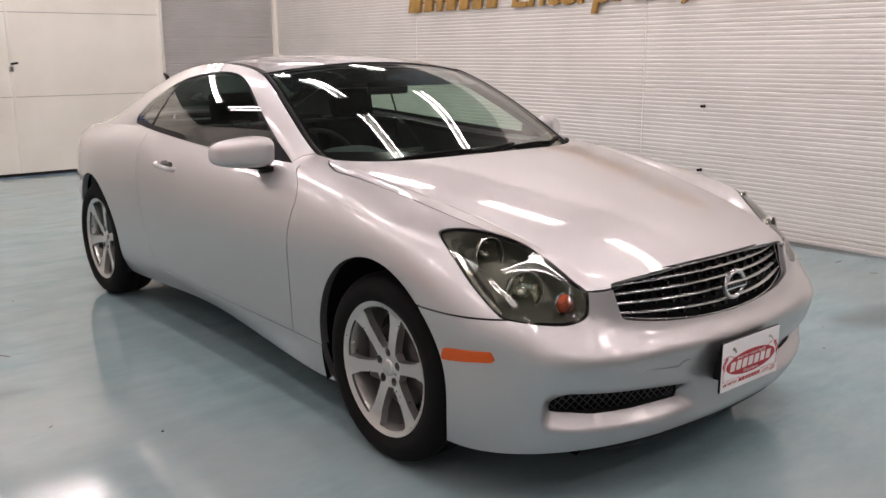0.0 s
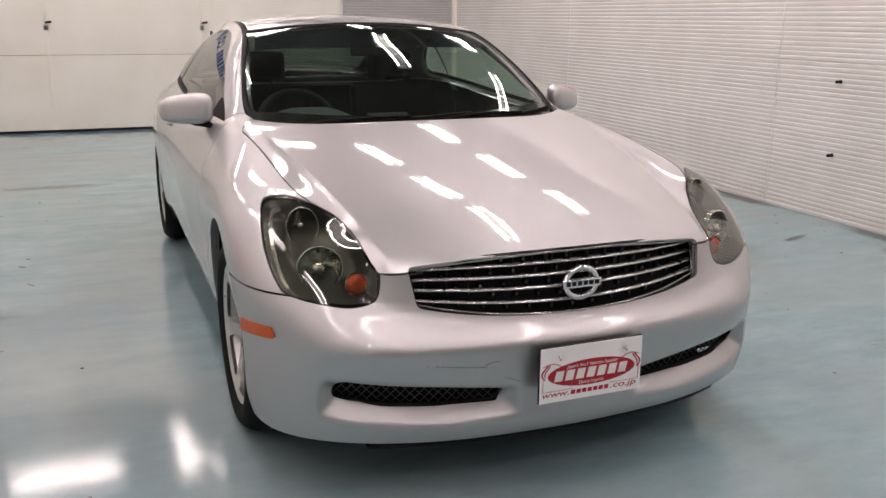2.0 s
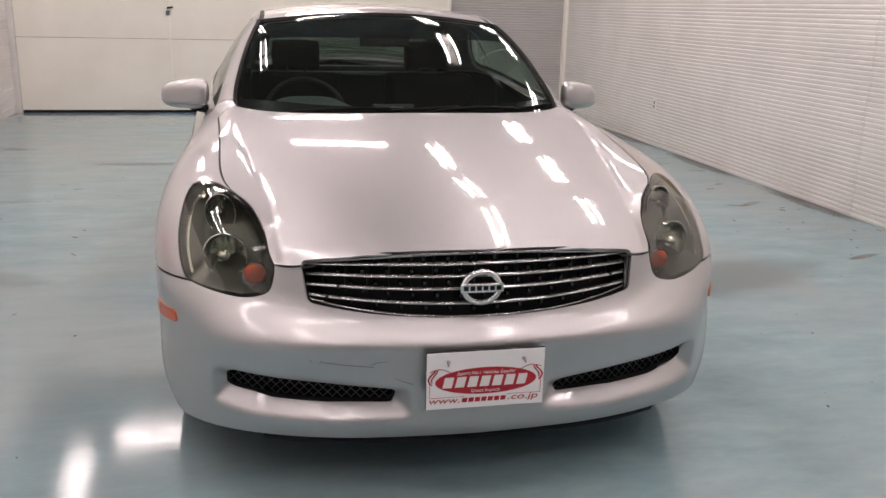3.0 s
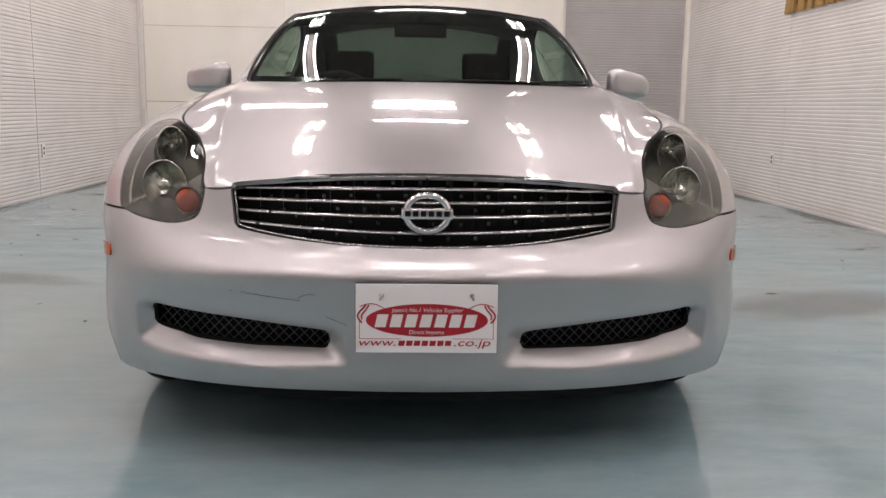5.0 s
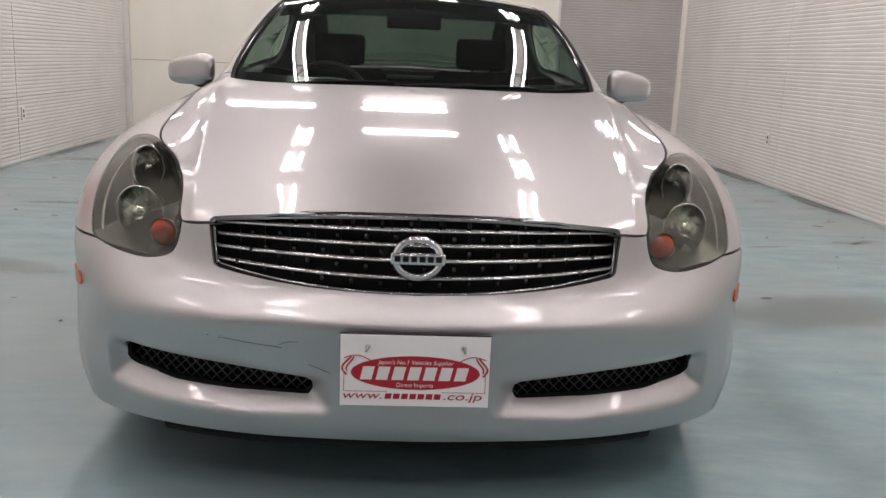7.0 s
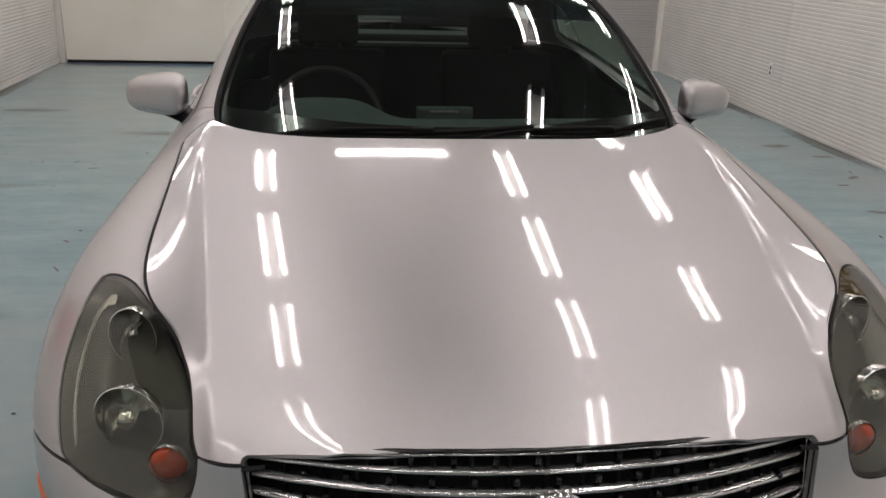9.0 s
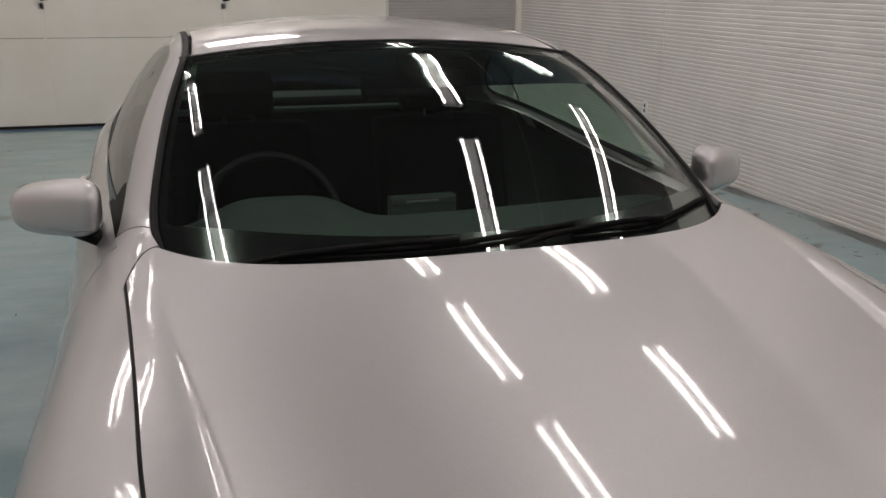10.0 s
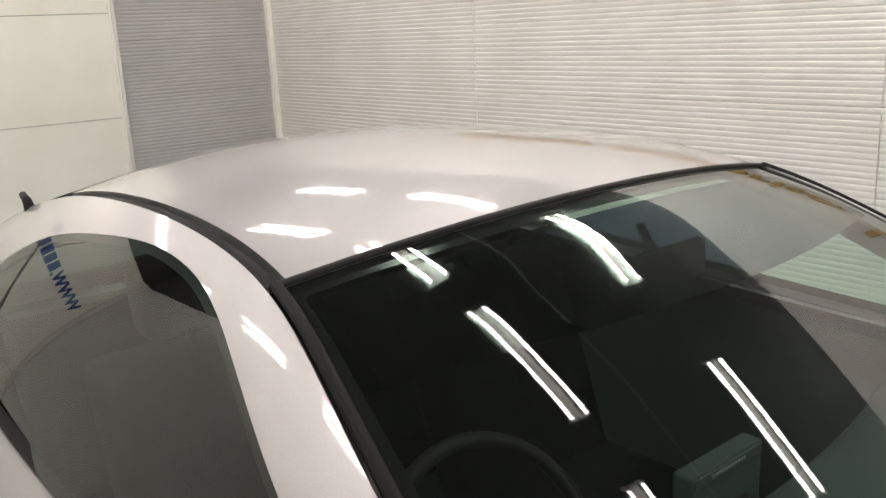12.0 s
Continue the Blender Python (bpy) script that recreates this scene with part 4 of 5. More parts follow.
def make_wheel(name_pos, sign):
    w = empty("wheel", name_pos)
    w.parent = car
    prof = [(RIM_R - 0.006, -0.005), (0.245, 0.003), (0.268, 0.014), (0.295, 0.013), (0.312, 0.002), (0.325, -0.016), (WHEEL_R, -0.04), (WHEEL_R, -0.075), (WHEEL_R - 0.006, -0.078), (WHEEL_R - 0.006, -0.086), (WHEEL_R, -0.089),
            (WHEEL_R, -0.125), (WHEEL_R - 0.006, -0.128), (WHEEL_R - 0.006, -0.136), (WHEEL_R, -0.139), (WHEEL_R, -0.175), (0.322, -0.205), (0.29, -0.225), (0.23, -0.21), (RIM_R - 0.006, -0.20)]
    V, F = lathe(prof, 72)
    objs = [mesh_object("tyre", V, F, RUBBER, w, "black rubber tyre")]
    # alloy: a polar sheet with six window openings
    rs, n = np.linspace(0.012, RIM_R, 40), 180
    V = np.array([(rim_face(r), r * math.cos(a), r * math.sin(a)) for a in np.linspace(0, math.tau, n, endpoint=False) for r in rs])
    F = [(i * 40 + k, i * 40 + k + 1, ((i + 1) % n) * 40 + k + 1, ((i + 1) % n) * 40 + k) for i in range(n) for k in range(39)]

    def openings(V):
        r, a = np.hypot(V[:, 1], V[:, 2]), np.arctan2(V[:, 2], V[:, 1])
        s = (a + math.radians(12)) % (math.tau / 6) - math.tau / 12
        width = np.interp(r, [0.06, 0.10, 0.165, 0.215], [0.008, 0.032, 0.064, 0.078])
        body = width - np.abs(s) * r
        return -np.minimum(np.minimum(body, 0.219 - r), r - 0.070)
    V, F = cut(V, F, openings)

    def holes(V):
        r = np.full(len(V), 1.0)
        for k in range(5):
            a = math.tau * k / 5 + 0.3
            r = np.minimum(r, np.hypot(V[:, 1] - 0.055 * math.cos(a), V[:, 2] - 0.055 * math.sin(a)) - 0.0155)
        return r
    V, F = cut(V, F, holes)
    if normals(V, F)[:, 0].mean() < 0:
        F = [list(f)[::-1] for f in F]
    V, F = flanged(V, F, 0.030, 0.003)
    alloy = mesh_object("rim", V, F, ALLOY, w, "six-spoke silver alloy rim")
    V, F = lathe([(RIM_R, 0.0), (0.224, -0.02), (0.216, -0.06), (0.216, -0.19), (0.205, -0.20)], 64)
    mesh_object("barrel", V, F, ALLOY, alloy)
    V, F = lathe([(0.0, -0.024), (0.02, -0.0235), (0.03, -0.027), (0.031, -0.035)], 32)
    mesh_object("centre_cap", V, F, ALLOY, alloy)
    V, F = lathe([(0.0, -0.075), (0.14, -0.075), (0.148, -0.08), (0.148, -0.10), (0.0, -0.10)], 48)
    mesh_object("brake_disc", V, F, DARK_METAL, w, "dark worn brake disc")
    part("brake_caliper", box_bm(-0.12, -0.05, 0.06, 0.15, -0.08, 0.09, 0.015), DARK_METAL, w)
    V, F = lathe([(0.0, -0.13), (0.2, -0.13)], 32)
    mesh_object("backing_plate", V, F, BLACK, w)
    if sign < 0:
        for o in w.children_recursive:
            o.data.transform(Matrix.Diagonal((-1, 1, 1, 1)))
            o.data.flip_normals()
    return w


for y in (ARCH_F, ARCH_R):
    for sgn in (1, -1):
        make_wheel((sgn * 0.868, y, WHEEL_R), sgn)

# ---- head lamps ----
def sheet_y(x, z):
    """How far along the car the body sheet lies at a front-view place."""
    near = SIDE_V[SIDE_V[:, 1] < 0.8]
    return float(near[np.argmin(np.hypot(near[:, 0] - x, near[:, 2] - z)), 1])


def head_lamp(sign):
    lamp = empty("head_lamp")
    lamp.parent = car
    lamp["label"] = "slightly yellowed clear headlight with chrome reflectors"

    def put(name, V, F, m, parent=None, label=""):
        if sign < 0:
            V, F = mirrored(V, F)
        return mesh_object(name, V, F, m, parent or lamp, label)
    V, F = cut(SIDE_V, SIDE_F, lambda V: np.where(V[:, 1] < 0.9, inside(LAMP, xz(V)), -1) - 0.0006)
    N = normals(V, F)
    lens = put("lens", V + N * 0.001, F, LENS)
    lens.visible_shadow = False
    d = np.maximum(inside(LAMP, xz(V)), 0)
    deep = np.minimum(d * 1.6, 0.085)
    put("bezel", V - N * 0.004 + np.stack([-0.25 * deep, deep, -0.1 * deep], axis=1), F, LAMP_DARK)
    Vr, Fr = cut(V, F, lambda V: 0.0034 - inside(LAMP, xz(V)) + 0.005 * np.clip((0.76 - V[:, 0]) / 0.06, 0, 1))
    put("seal", Vr - normals(Vr, Fr) * 0.002, Fr, GLOSS_BLACK)

    def bowl(name, x, z, r, m, back=0.035, depth=0.05, turn=0.28, flutes=0.0, tall=1.0):
        prof = [(r, 0.0), (r * 0.98, 0.008)] + [(r * math.cos(a), 0.008 + depth * math.sin(a)) for a in np.linspace(0.1, 1.5, 9)] + [(0.001, 0.008 + depth)]
        V, F = lathe(prof, 96 if flutes else 40)
        if flutes:      # upright ribs pressed into the mirror
            deep = V[:, 0] > 0.012
            V[:, 0] += np.where(deep, flutes * 0.05 * np.round(8 * np.sin(V[:, 1] * 260 + 1.5 * np.sign(V[:, 2]))) / 8, 0)
        c, s_ = math.cos(turn), math.sin(turn)
        P = np.stack([V[:, 1], V[:, 0], V[:, 2] * tall], axis=1)
        P = np.stack([P[:, 0] * c - P[:, 1] * s_, P[:, 0] * s_ + P[:, 1] * c, P[:, 2]], axis=1)
        at = np.array((x, sheet_y(x, z) + back, z))
        return put(name, P + at, F, m, label=""), at
    low, at = bowl("low_beam_reflector", 0.690, 0.684, 0.062, LAMP_CHROME, flutes=0.045)
    bm = tube_bm([tuple(at + (0.004, -0.005, 0)), tuple(at + (0.0, 0.05, 0))], 0.016, 12)
    V = np.array([v.co[:] for v in bm.verts])
    put("bulb_shield", V, [[v.index for v in f.verts] for f in bm.faces] if bm.verts.index_update() is None else [], LAMP_CHROME, low)
    bm.free()
    high, at = bowl("high_beam_reflector", 0.705, 0.776, 0.045, LAMP_CHROME, 0.062, flutes=0.06, tall=1.22)
    bulb = tube_bm([tuple(at + (0.0, 0.045, 0)), tuple(at + (0.002, 0.012, 0)), tuple(at + (0.002, 0.004, 0))], [0.010, 0.011, 0.004], 12)
    bulb.verts.index_update()
    put("bulb_cap", np.array([v.co[:] for v in bulb.verts]), [[v.index for v in f.verts] for f in bulb.faces], CHROME, high)
    bulb.free()
    for ob_r, rr, bx, bz, bk, tall in ((low, 0.064, 0.690, 0.684, 0.033, 1.0), (high, 0.047, 0.705, 0.776, 0.058, 1.22)):
        ctr = np.array((bx, sheet_y(bx, bz) + bk, bz))
        bmr = tube_bm([tuple(ctr + (rr * math.cos(a) * 0.96, rr * math.cos(a) * 0.27, rr * tall * math.sin(a))) for a in np.linspace(0, math.tau, 40, endpoint=False)], 0.0013, 6, closed=True)
        bmr.verts.index_update()
        put("reflector_ring", np.array([v.co[:] for v in bmr.verts]), [[v.index for v in f.verts] for f in bmr.faces], LAMP_CHROME, ob_r)
        bmr.free()
    amb, at = bowl("indicator_ring", 0.609, 0.652, 0.0345, LAMP_CHROME, 0.014, 0.02, 0.2)
    V, F = lathe([(0.0, -0.006)] + [(0.031 * math.sin(a), 0.008 - 0.014 * math.cos(a)) for a in np.linspace(0.15, 1.5, 6)], 28)
    V = np.stack([V[:, 1], V[:, 0], V[:, 2]], axis=1)
    put("indicator", V + at, F, INDICATOR, amb, "amber indicator bulb cover")
    # thin raised rib along the outer edge
    Vb, Fb = cut(SIDE_V, SIDE_F, lambda V: np.where(V[:, 1] < 0.9, np.minimum(0.021 - inside(LAMP, xz(V)), inside(LAMP, xz(V)) - 0.011), -1))
    Vb, Fb = cut(Vb, Fb, lambda V: V[:, 0] - 0.745 - 0.1 * np.clip(V[:, 2] - 0.7, 0, 1))
    put("side_reflector", Vb - normals(Vb, Fb) * 0.02, Fb, LAMP_CHROME)


head_lamp(1)
head_lamp(-1)

# ---- grille ----
grille = empty("grille")
grille.parent = car
grille["label"] = "black radiator grille with four chrome bars"


def nose_y(x, z):
    return np.interp(np.abs(x), [0, 0.1, 0.2, 0.3, 0.4, 0.5], [0.0, 0.004, 0.016, 0.037, 0.068, 0.105]) + np.interp(z, [0.55, 0.645, 0.73], [-0.02, 0.012, 0.044])


g_x = np.linspace(-0.47, 0.47, 60)


def grille_bar(z_mid, z_end, half):
    z = z_end + (z_mid - z_end) * (1 - (g_x / 0.48) ** 2)
    y = nose_y(g_x, z) + 0.006
    sec = [(0.012, -half), (0.0, -half * 0.5), (-0.002, 0.0), (0.001, half * 0.7), (0.016, half)]
    V = np.array([[(x, yy + dy, zz + dz) for dy, dz in sec] for x, yy, zz in zip(g_x, y, z)]).reshape(-1, 3)
    return mesh_object("bar", V, grid_faces(len(g_x), len(sec), True), BAR_METAL, grille, "chrome bar")


for zm, ze in ((0.699, 0.690), (0.667, 0.664), (0.634, 0.637), (0.596, 0.611)):
    grille_bar(zm, ze, 0.0055)
ring = GRILLE
ys = nose_y(ring[:, 0], ring[:, 1])
loop3 = np.stack([ring[:, 0] * 0.992, ys + 0.002, 0.64 + (ring[:, 1] - 0.64) * 0.965], axis=1)
part("chrome_frame", tube_bm(loop3, 0.0020, 8, closed=True), BAR_METAL, grille)
part("black_frame", tube_bm(np.stack([ring[:, 0], ys + 0.006, ring[:, 1]], axis=1), 0.005, 8, closed=True), GLOSS_BLACK, grille)
V = np.array([(x, nose_y(x, z) + 0.055, z) for x in np.linspace(-0.5, 0.5, 41) for z in np.linspace(0.53, 0.745, 12)])
mesh_object("backing", V, grid_faces(41, 12), BLACK, grille)
for k, x in enumerate(np.linspace(-0.42, 0.42, 15)):
    zc = 0.645
    bm = box_bm(x - 0.003, x + 0.003, float(nose_y(x, zc)) + 0.04, float(nose_y(x, zc)) + 0.053, 0.555 + 0.16 * abs(x) * 0.25, 0.725 - 0.06 * abs(x), 0.001)
    part("rib", bm, BLACK, grille)
clip_mesh = None
for row, z_c in enumerate((0.714, 0.683, 0.651, 0.616, 0.583)):
    for k, x in enumerate(np.linspace(-0.40, 0.40, 13)):
        x = x + (0.016 if row % 2 else -0.016)
        if clip_mesh is None:
            first = part("clip", box_bm(-0.005, 0.005, -0.012, 0.012, -0.006, 0.006, 0.0035, 2), GLOSS_BLACK, grille)
            clip_mesh = first.data
            o = first
        else:
            o = new("clip", clip_mesh)
            o.parent = grille
        drop = 0.03 * (x / 0.48) ** 2 * (1 if z_c < 0.645 else -0.6)
        o.location = (x, float(nose_y(x, z_c)) + 0.022, z_c + drop)
badge = part("emblem", tube_bm([(0.0505 * math.cos(a), -0.012, 0.647 + 0.0435 * math.sin(a)) for a in np.linspace(0, math.tau, 48, endpoint=False)], 0.0085, 10, closed=True), CHROME, grille, "chrome ring emblem with a crossing bar")
part("emblem_bar", box_bm(-0.061, 0.061, -0.022, -0.006, 0.634, 0.660, 0.004), CHROME, badge, "chrome bar")
for k in range(6):
    x = -0.046 + k * 0.0185
    part("emblem_mark", box_bm(x - 0.0065, x + 0.0065, -0.0232, -0.0215, 0.641, 0.654, 0.0005), BLACK, badge)

# ---- lower intakes ----
for sgn in (1, -1):
    it = empty("lower_intake")
    it.parent = car
    xs, zs = np.linspace(0.22, 0.71, 30), np.linspace(0.30, 0.435, 8)
    y_at = lambda x: float(np.interp(x, [0.2, 0.45, 0.6, 0.7], [-0.005, 0.045, 0.095, 0.145]))
    V = np.array([(x, y_at(x) + 0.078, z) for x in xs for z in zs])
    F = grid_faces(30, 8)
    mesh_object("duct", *((V, F) if sgn > 0 else mirrored(V, F)), BLACK, it)
    bmw = bmesh.new()
    for k in range(-4, 22):
        for dirn in (1, -1):
            pts = []
            for s_ in np.linspace(0, 1, 12):
                x = 0.235 + k * 0.026 + (s_ if dirn > 0 else 1 - s_) * 0.13
                z = 0.30 + s_ * 0.13
                if 0.236 < x < 0.695 and inside(INTAKE, np.array([(x, z)]))[0] > -0.004:
                    pts.append((sgn * x, y_at(x) + 0.036, z))
            if len(pts) > 1:
                tb = tube_bm([pts[0], pts[-1]], 0.0016, 5)
                tmp = bpy.data.meshes.new("tmp")
                tb.to_mesh(tmp)
                tb.free()
                bmw.from_mesh(tmp)
                bpy.data.meshes.remove(tmp)
    part("mesh_screen", bmw, node_material("screen_wire", (0.10, 0.10, 0.105), 0.4, 0.3), it, "black diamond wire mesh")
    rim3 = np.stack([sgn * INTAKE[:, 0], [y_at(x) + 0.030 for x in INTAKE[:, 0]], INTAKE[:, 1]], axis=1)
    part("intake_frame", tube_bm(rim3, 0.005, 6, closed=True), BLACK, it)

# ---- side markers, mirrors, handles ----
MARK = rounded([(0.242, 0.496), (0.254, 0.528), (0.405, 0.518), (0.415, 0.478)], 0.006)
V, F = cut(SIDE_V, SIDE_F, lambda V: np.where(V[:, 0] > 0.5, inside(MARK, yz(V)), -1))
V = V + normals(V, F) * 0.004
both_sides("side_marker", *flanged(V, F, 0.012), AMBER, car, "orange side marker lens")


def superquad(cx, cy, cz, rx, ry, rz, e=0.75, n=36, m=20):
    f = lambda v, k: math.copysign(abs(v) ** k, v)
    V = [(cx + rx * f(math.cos(b), e) * f(math.cos(a), e), cy + ry * f(math.cos(b), e) * f(math.sin(a), e), cz + rz * f(math.sin(b), e))
         for b in np.linspace(-math.pi / 2, math.pi / 2, m) for a in np.linspace(0, math.tau, n, endpoint=False)]
    F = [(i * n + k, i * n + (k + 1) % n, (i + 1) * n + (k + 1) % n, (i + 1) * n + k) for i in range(m - 1) for k in range(n)]
    return np.array(V), F


def door_mirror(sign):
    mir = empty("door_mirror")
    mir.parent = car
    mir["label"] = "silver door mirror on a black foot"
    V, F = superquad(0.888, 1.715, 0.998, 0.103, 0.085, 0.057, 0.62, 64, 40)
    # rounder towards the front, flatter behind, drooping inboard
    V[:, 1] = np.where(V[:, 1] > 1.715, 1.715 + (V[:, 1] - 1.715) * 0.55, V[:, 1])
    k = (V[:, 0] - 0.888) / 0.103
    V[:, 2] = 0.998 + (V[:, 2] - 0.998) * (1 - 0.12 * k) + np.where(V[:, 2] > 0.998, 0.006, 0) * (1 - k) - 0.006 * k
    V[:, 1] += 0.065 * np.clip(k, -1, 1)

    def put(name, V, F, m, label=""):
        if sign < 0:
            V, F = mirrored(V, F)
        return mesh_object(name, V, F, m, mir, label)
    up, upF = cut(V, F, lambda V: V[:, 2] - 0.9665)
    put("housing", *flanged(up, upF, 0.004), PAINT)
    lo, loF = cut(V, F, lambda V: 0.9655 - V[:, 2])
    put("housing_base", *flanged(lo, loF, 0.004), PAINT)
    inn, innF = superquad(0.888, 1.72, 0.998, 0.099, 0.03, 0.053, 0.7)
    inn[:, 1] += 0.012 + 0.065 * np.clip((inn[:, 0] - 0.888) / 0.103, -1, 1)
    put("mirror_glass_back", inn, innF, BLACK)
    arm = np.array([(0.80, 1.66, 0.955), (0.80, 1.76, 0.955), (0.90, 1.74, 0.952), (0.90, 1.68, 0.952), (0.775, 1.56, 0.93), (0.79, 1.74, 0.94), (0.86, 1.73, 0.935), (0.86, 1.68, 0.935)])
    put("foot", arm, [(0, 1, 2, 3), (7, 6, 5, 4), (0, 4, 5, 1), (1, 5, 6, 2), (2, 6, 7, 3), (3, 7, 4, 0)], BLACK, "black plastic mirror foot")


door_mirror(1)
door_mirror(-1)
# black sail panel in the window's front corner
SAIL = np.array([(1.53, 0.945), (1.80, 0.958), (1.74, 1.04), (1.70, 1.06)])
V, F = cut(CABV, CABF, lambda V: inside(SAIL, yz(V)))
both_sides("sail_panel", V - normals(V, F) * 0.001, F, BLACK, car, "black plastic corner panel")

for d, sgn in zip(doors, (1, -1)):
    x_at = lambda y: 0.878
    pts = [(sgn * (0.868 + dx), y, z) for y, z, dx in ((2.42, 0.862, 0.0), (2.44, 0.862, 0.028), (2.53, 0.866, 0.036), (2.62, 0.87, 0.028), (2.64, 0.871, 0.0))]
    part("handle", tube_bm(catmull(pts, 5), 0.012, 10), PAINT, d, "silver pull handle")
    V, F = superquad(sgn * 0.872, 2.53, 0.864, 0.012, 0.085, 0.030, 0.8, 24, 12)
    mesh_object("handle_cup", V, F, GLOSS_BLACK, d)

# ---- number plate blank ----
plate = tagged(empty("plate"), "white dealer plate with a red oval, screwed to a black bracket")
plate.parent = car
PZ, PY = 0.411, -0.0925
part("panel", box_bm(-0.165, 0.165, PY, PY + 0.002, PZ - 0.082, PZ + 0.082, 0.0008), PLATE, plate, smooth=False)
part("bracket", box_bm(-0.1662, 0.1662, PY + 0.002, PY + 0.010, PZ - 0.0832, PZ + 0.0832, 0.002), BLACK, plate, smooth=False)
part("bracket_foot", box_bm(-0.12, 0.12, PY + 0.010, PY + 0.070, PZ - 0.06, PZ + 0.06, 0.004), BLACK, plate, smooth=False)


def flat_shape(name, pts, y, material, parent):
    bm = bmesh.new()
    f = bm.faces.new([bm.verts.new((x, y, z)) for x, z in pts])
    ext = bmesh.ops.extrude_face_region(bm, geom=[f])
    for v in ext["geom"]:
        if isinstance(v, bmesh.types.BMVert):
            v.co.y += 0.0006
    bmesh.ops.recalc_face_normals(bm, faces=bm.faces[:])
    return part(name, bm, material, parent, smooth=False)


oval = flat_shape("red_oval", [(0.001 + 0.142 * math.cos(a), PZ - 0.004 + 0.039 * math.sin(a)) for a in np.linspace(0, math.tau, 56, endpoint=False)], PY - 0.0008, RED, plate)


def lettering(name, words, size, x, z, y, material, parent, italic=False):
    cu = bpy.data.curves.new(name, "FONT")
    cu.body, cu.size, cu.align_x, cu.shear = words, size, "CENTER", 0.25 if italic else 0.0
    cu.extrude = 0.0002
    tmp = new("tmp_text", cu)
    me = bpy.data.meshes.new_from_object(tmp.evaluated_get(bpy.context.evaluated_depsgraph_get()))
    bpy.data.objects.remove(tmp)
    me.transform(pose(x, y, z, 90, 0, 0))
    me.materials.clear()
    me.materials.append(material)
    ob = new(name, me)
    ob.parent = parent
    return ob



def words_on(name, words, x0, x1, z0, tall, y, material, parent, shear=0.2, deep=0.0002, bold=0.0):
    """Words in the built-in font, stretched between x0 and x1, their small letters tall high, upright on the plane y."""
    cu = bpy.data.curves.new(name, "FONT")
    cu.body, cu.size, cu.shear, cu.extrude, cu.offset = words, 1.0, shear, deep, bold
    tmp = new("tmp_text", cu)
    me = bpy.data.meshes.new_from_object(tmp.evaluated_get(bpy.context.evaluated_depsgraph_get()))
    bpy.data.objects.remove(tmp)
    xs_ = [v.co.x for v in me.vertices]
    lo, hi = min(xs_), max(xs_)
    for v in me.vertices:
        v.co = ((v.co.x - lo) / (hi - lo) * (x1 - x0) + x0, y + v.co.z, z0 + v.co.y * tall / 0.5)
    me.materials.clear()
    me.materials.append(material)
    ob = new(name, me)
    ob.parent = parent
    return ob


lettering("slogan", "Japan's No.1 Vehicles Supplier", 0.0135, 0.001, PZ + 0.0160, PY - 0.0014, WHITE_INK, oval, True)
lettering("slogan", "Direct Imports", 0.0135, 0.0, PZ - 0.0365, PY - 0.0014, WHITE_INK, oval)
# the brand's seven letters and the web line as plain bars
for k in range(7):
    x0 = -0.121 + k * 0.0345
    w = 0.0255
    flat_shape("brand_bar", [(x0, PZ - 0.0205), (x0 + w, PZ - 0.0205), (x0 + w + 0.007, PZ + 0.0100), (x0 + 0.007, PZ + 0.0100)], PY - 0.0014, WHITE_INK, oval)
words_on("web_text", "www.", -0.157, -0.072, PZ - 0.065, 0.0125, PY - 0.0012, RED, plate)
words_on("web_text", ".co.jp", 0.064, 0.150, PZ - 0.065, 0.0125, PY - 0.0012, RED, plate)
for k in range(7):
    x0 = -0.066 + k * 0.0181
    flat_shape("web_bar", [(x0, PZ - 0.065), (x0 + 0.0142, PZ - 0.065), (x0 + 0.0162, PZ - 0.0525), (x0 + 0.002, PZ - 0.0525)], PY - 0.0008, RED, plate)
for sgn in (1, -1):
    part("red_line", tube_bm([(sgn * 0.156, PY - 0.0006, PZ - 0.005), (sgn * 0.156, PY - 0.0006, PZ - 0.048)], 0.0008, 4), RED, plate)
    part("red_line", tube_bm([(sgn * 0.156, PY - 0.0006, PZ - 0.048), (sgn * 0.06, PY - 0.0006, PZ - 0.048)], 0.0006, 4), RED, plate)
    curl = [(sgn * (0.150 + 0.010 * math.sin(4.2 * t)), PY - 0.0006, PZ - 0.010 + 0.042 * t) for t in np.linspace(0, 1, 14)]
    part("red_scroll", tube_bm(curl, 0.0022, 5), RED, plate)
    curl = [(sgn * (0.143 + 0.008 * math.sin(3.6 * t + 1.0)), PY - 0.0006, PZ - 0.002 + 0.034 * t) for t in np.linspace(0, 1, 14)]
    part("red_scroll", tube_bm(curl, 0.0018, 5), RED, plate)
    curl = [(sgn * (0.156 - 0.058 * t), PY - 0.0006, PZ + 0.028 + 0.010 * math.sin(3.0 * t) - 0.006 * t) for t in np.linspace(0, 1, 14)]
    part("red_scroll", tube_bm(curl, 0.0011, 5), RED, plate)
    part("screw", tube_bm([(sgn * 0.105, PY + 0.001, PZ + 0.055), (sgn * 0.105, PY - 0.004, PZ + 0.055)], 0.0055, 6), STEEL, plate)
    part("screw_tail", tube_bm([(sgn * 0.105, PY - 0.004, PZ + 0.057), (sgn * 0.108, PY - 0.012, PZ + 0.047)], 0.003, 6), STEEL, plate)

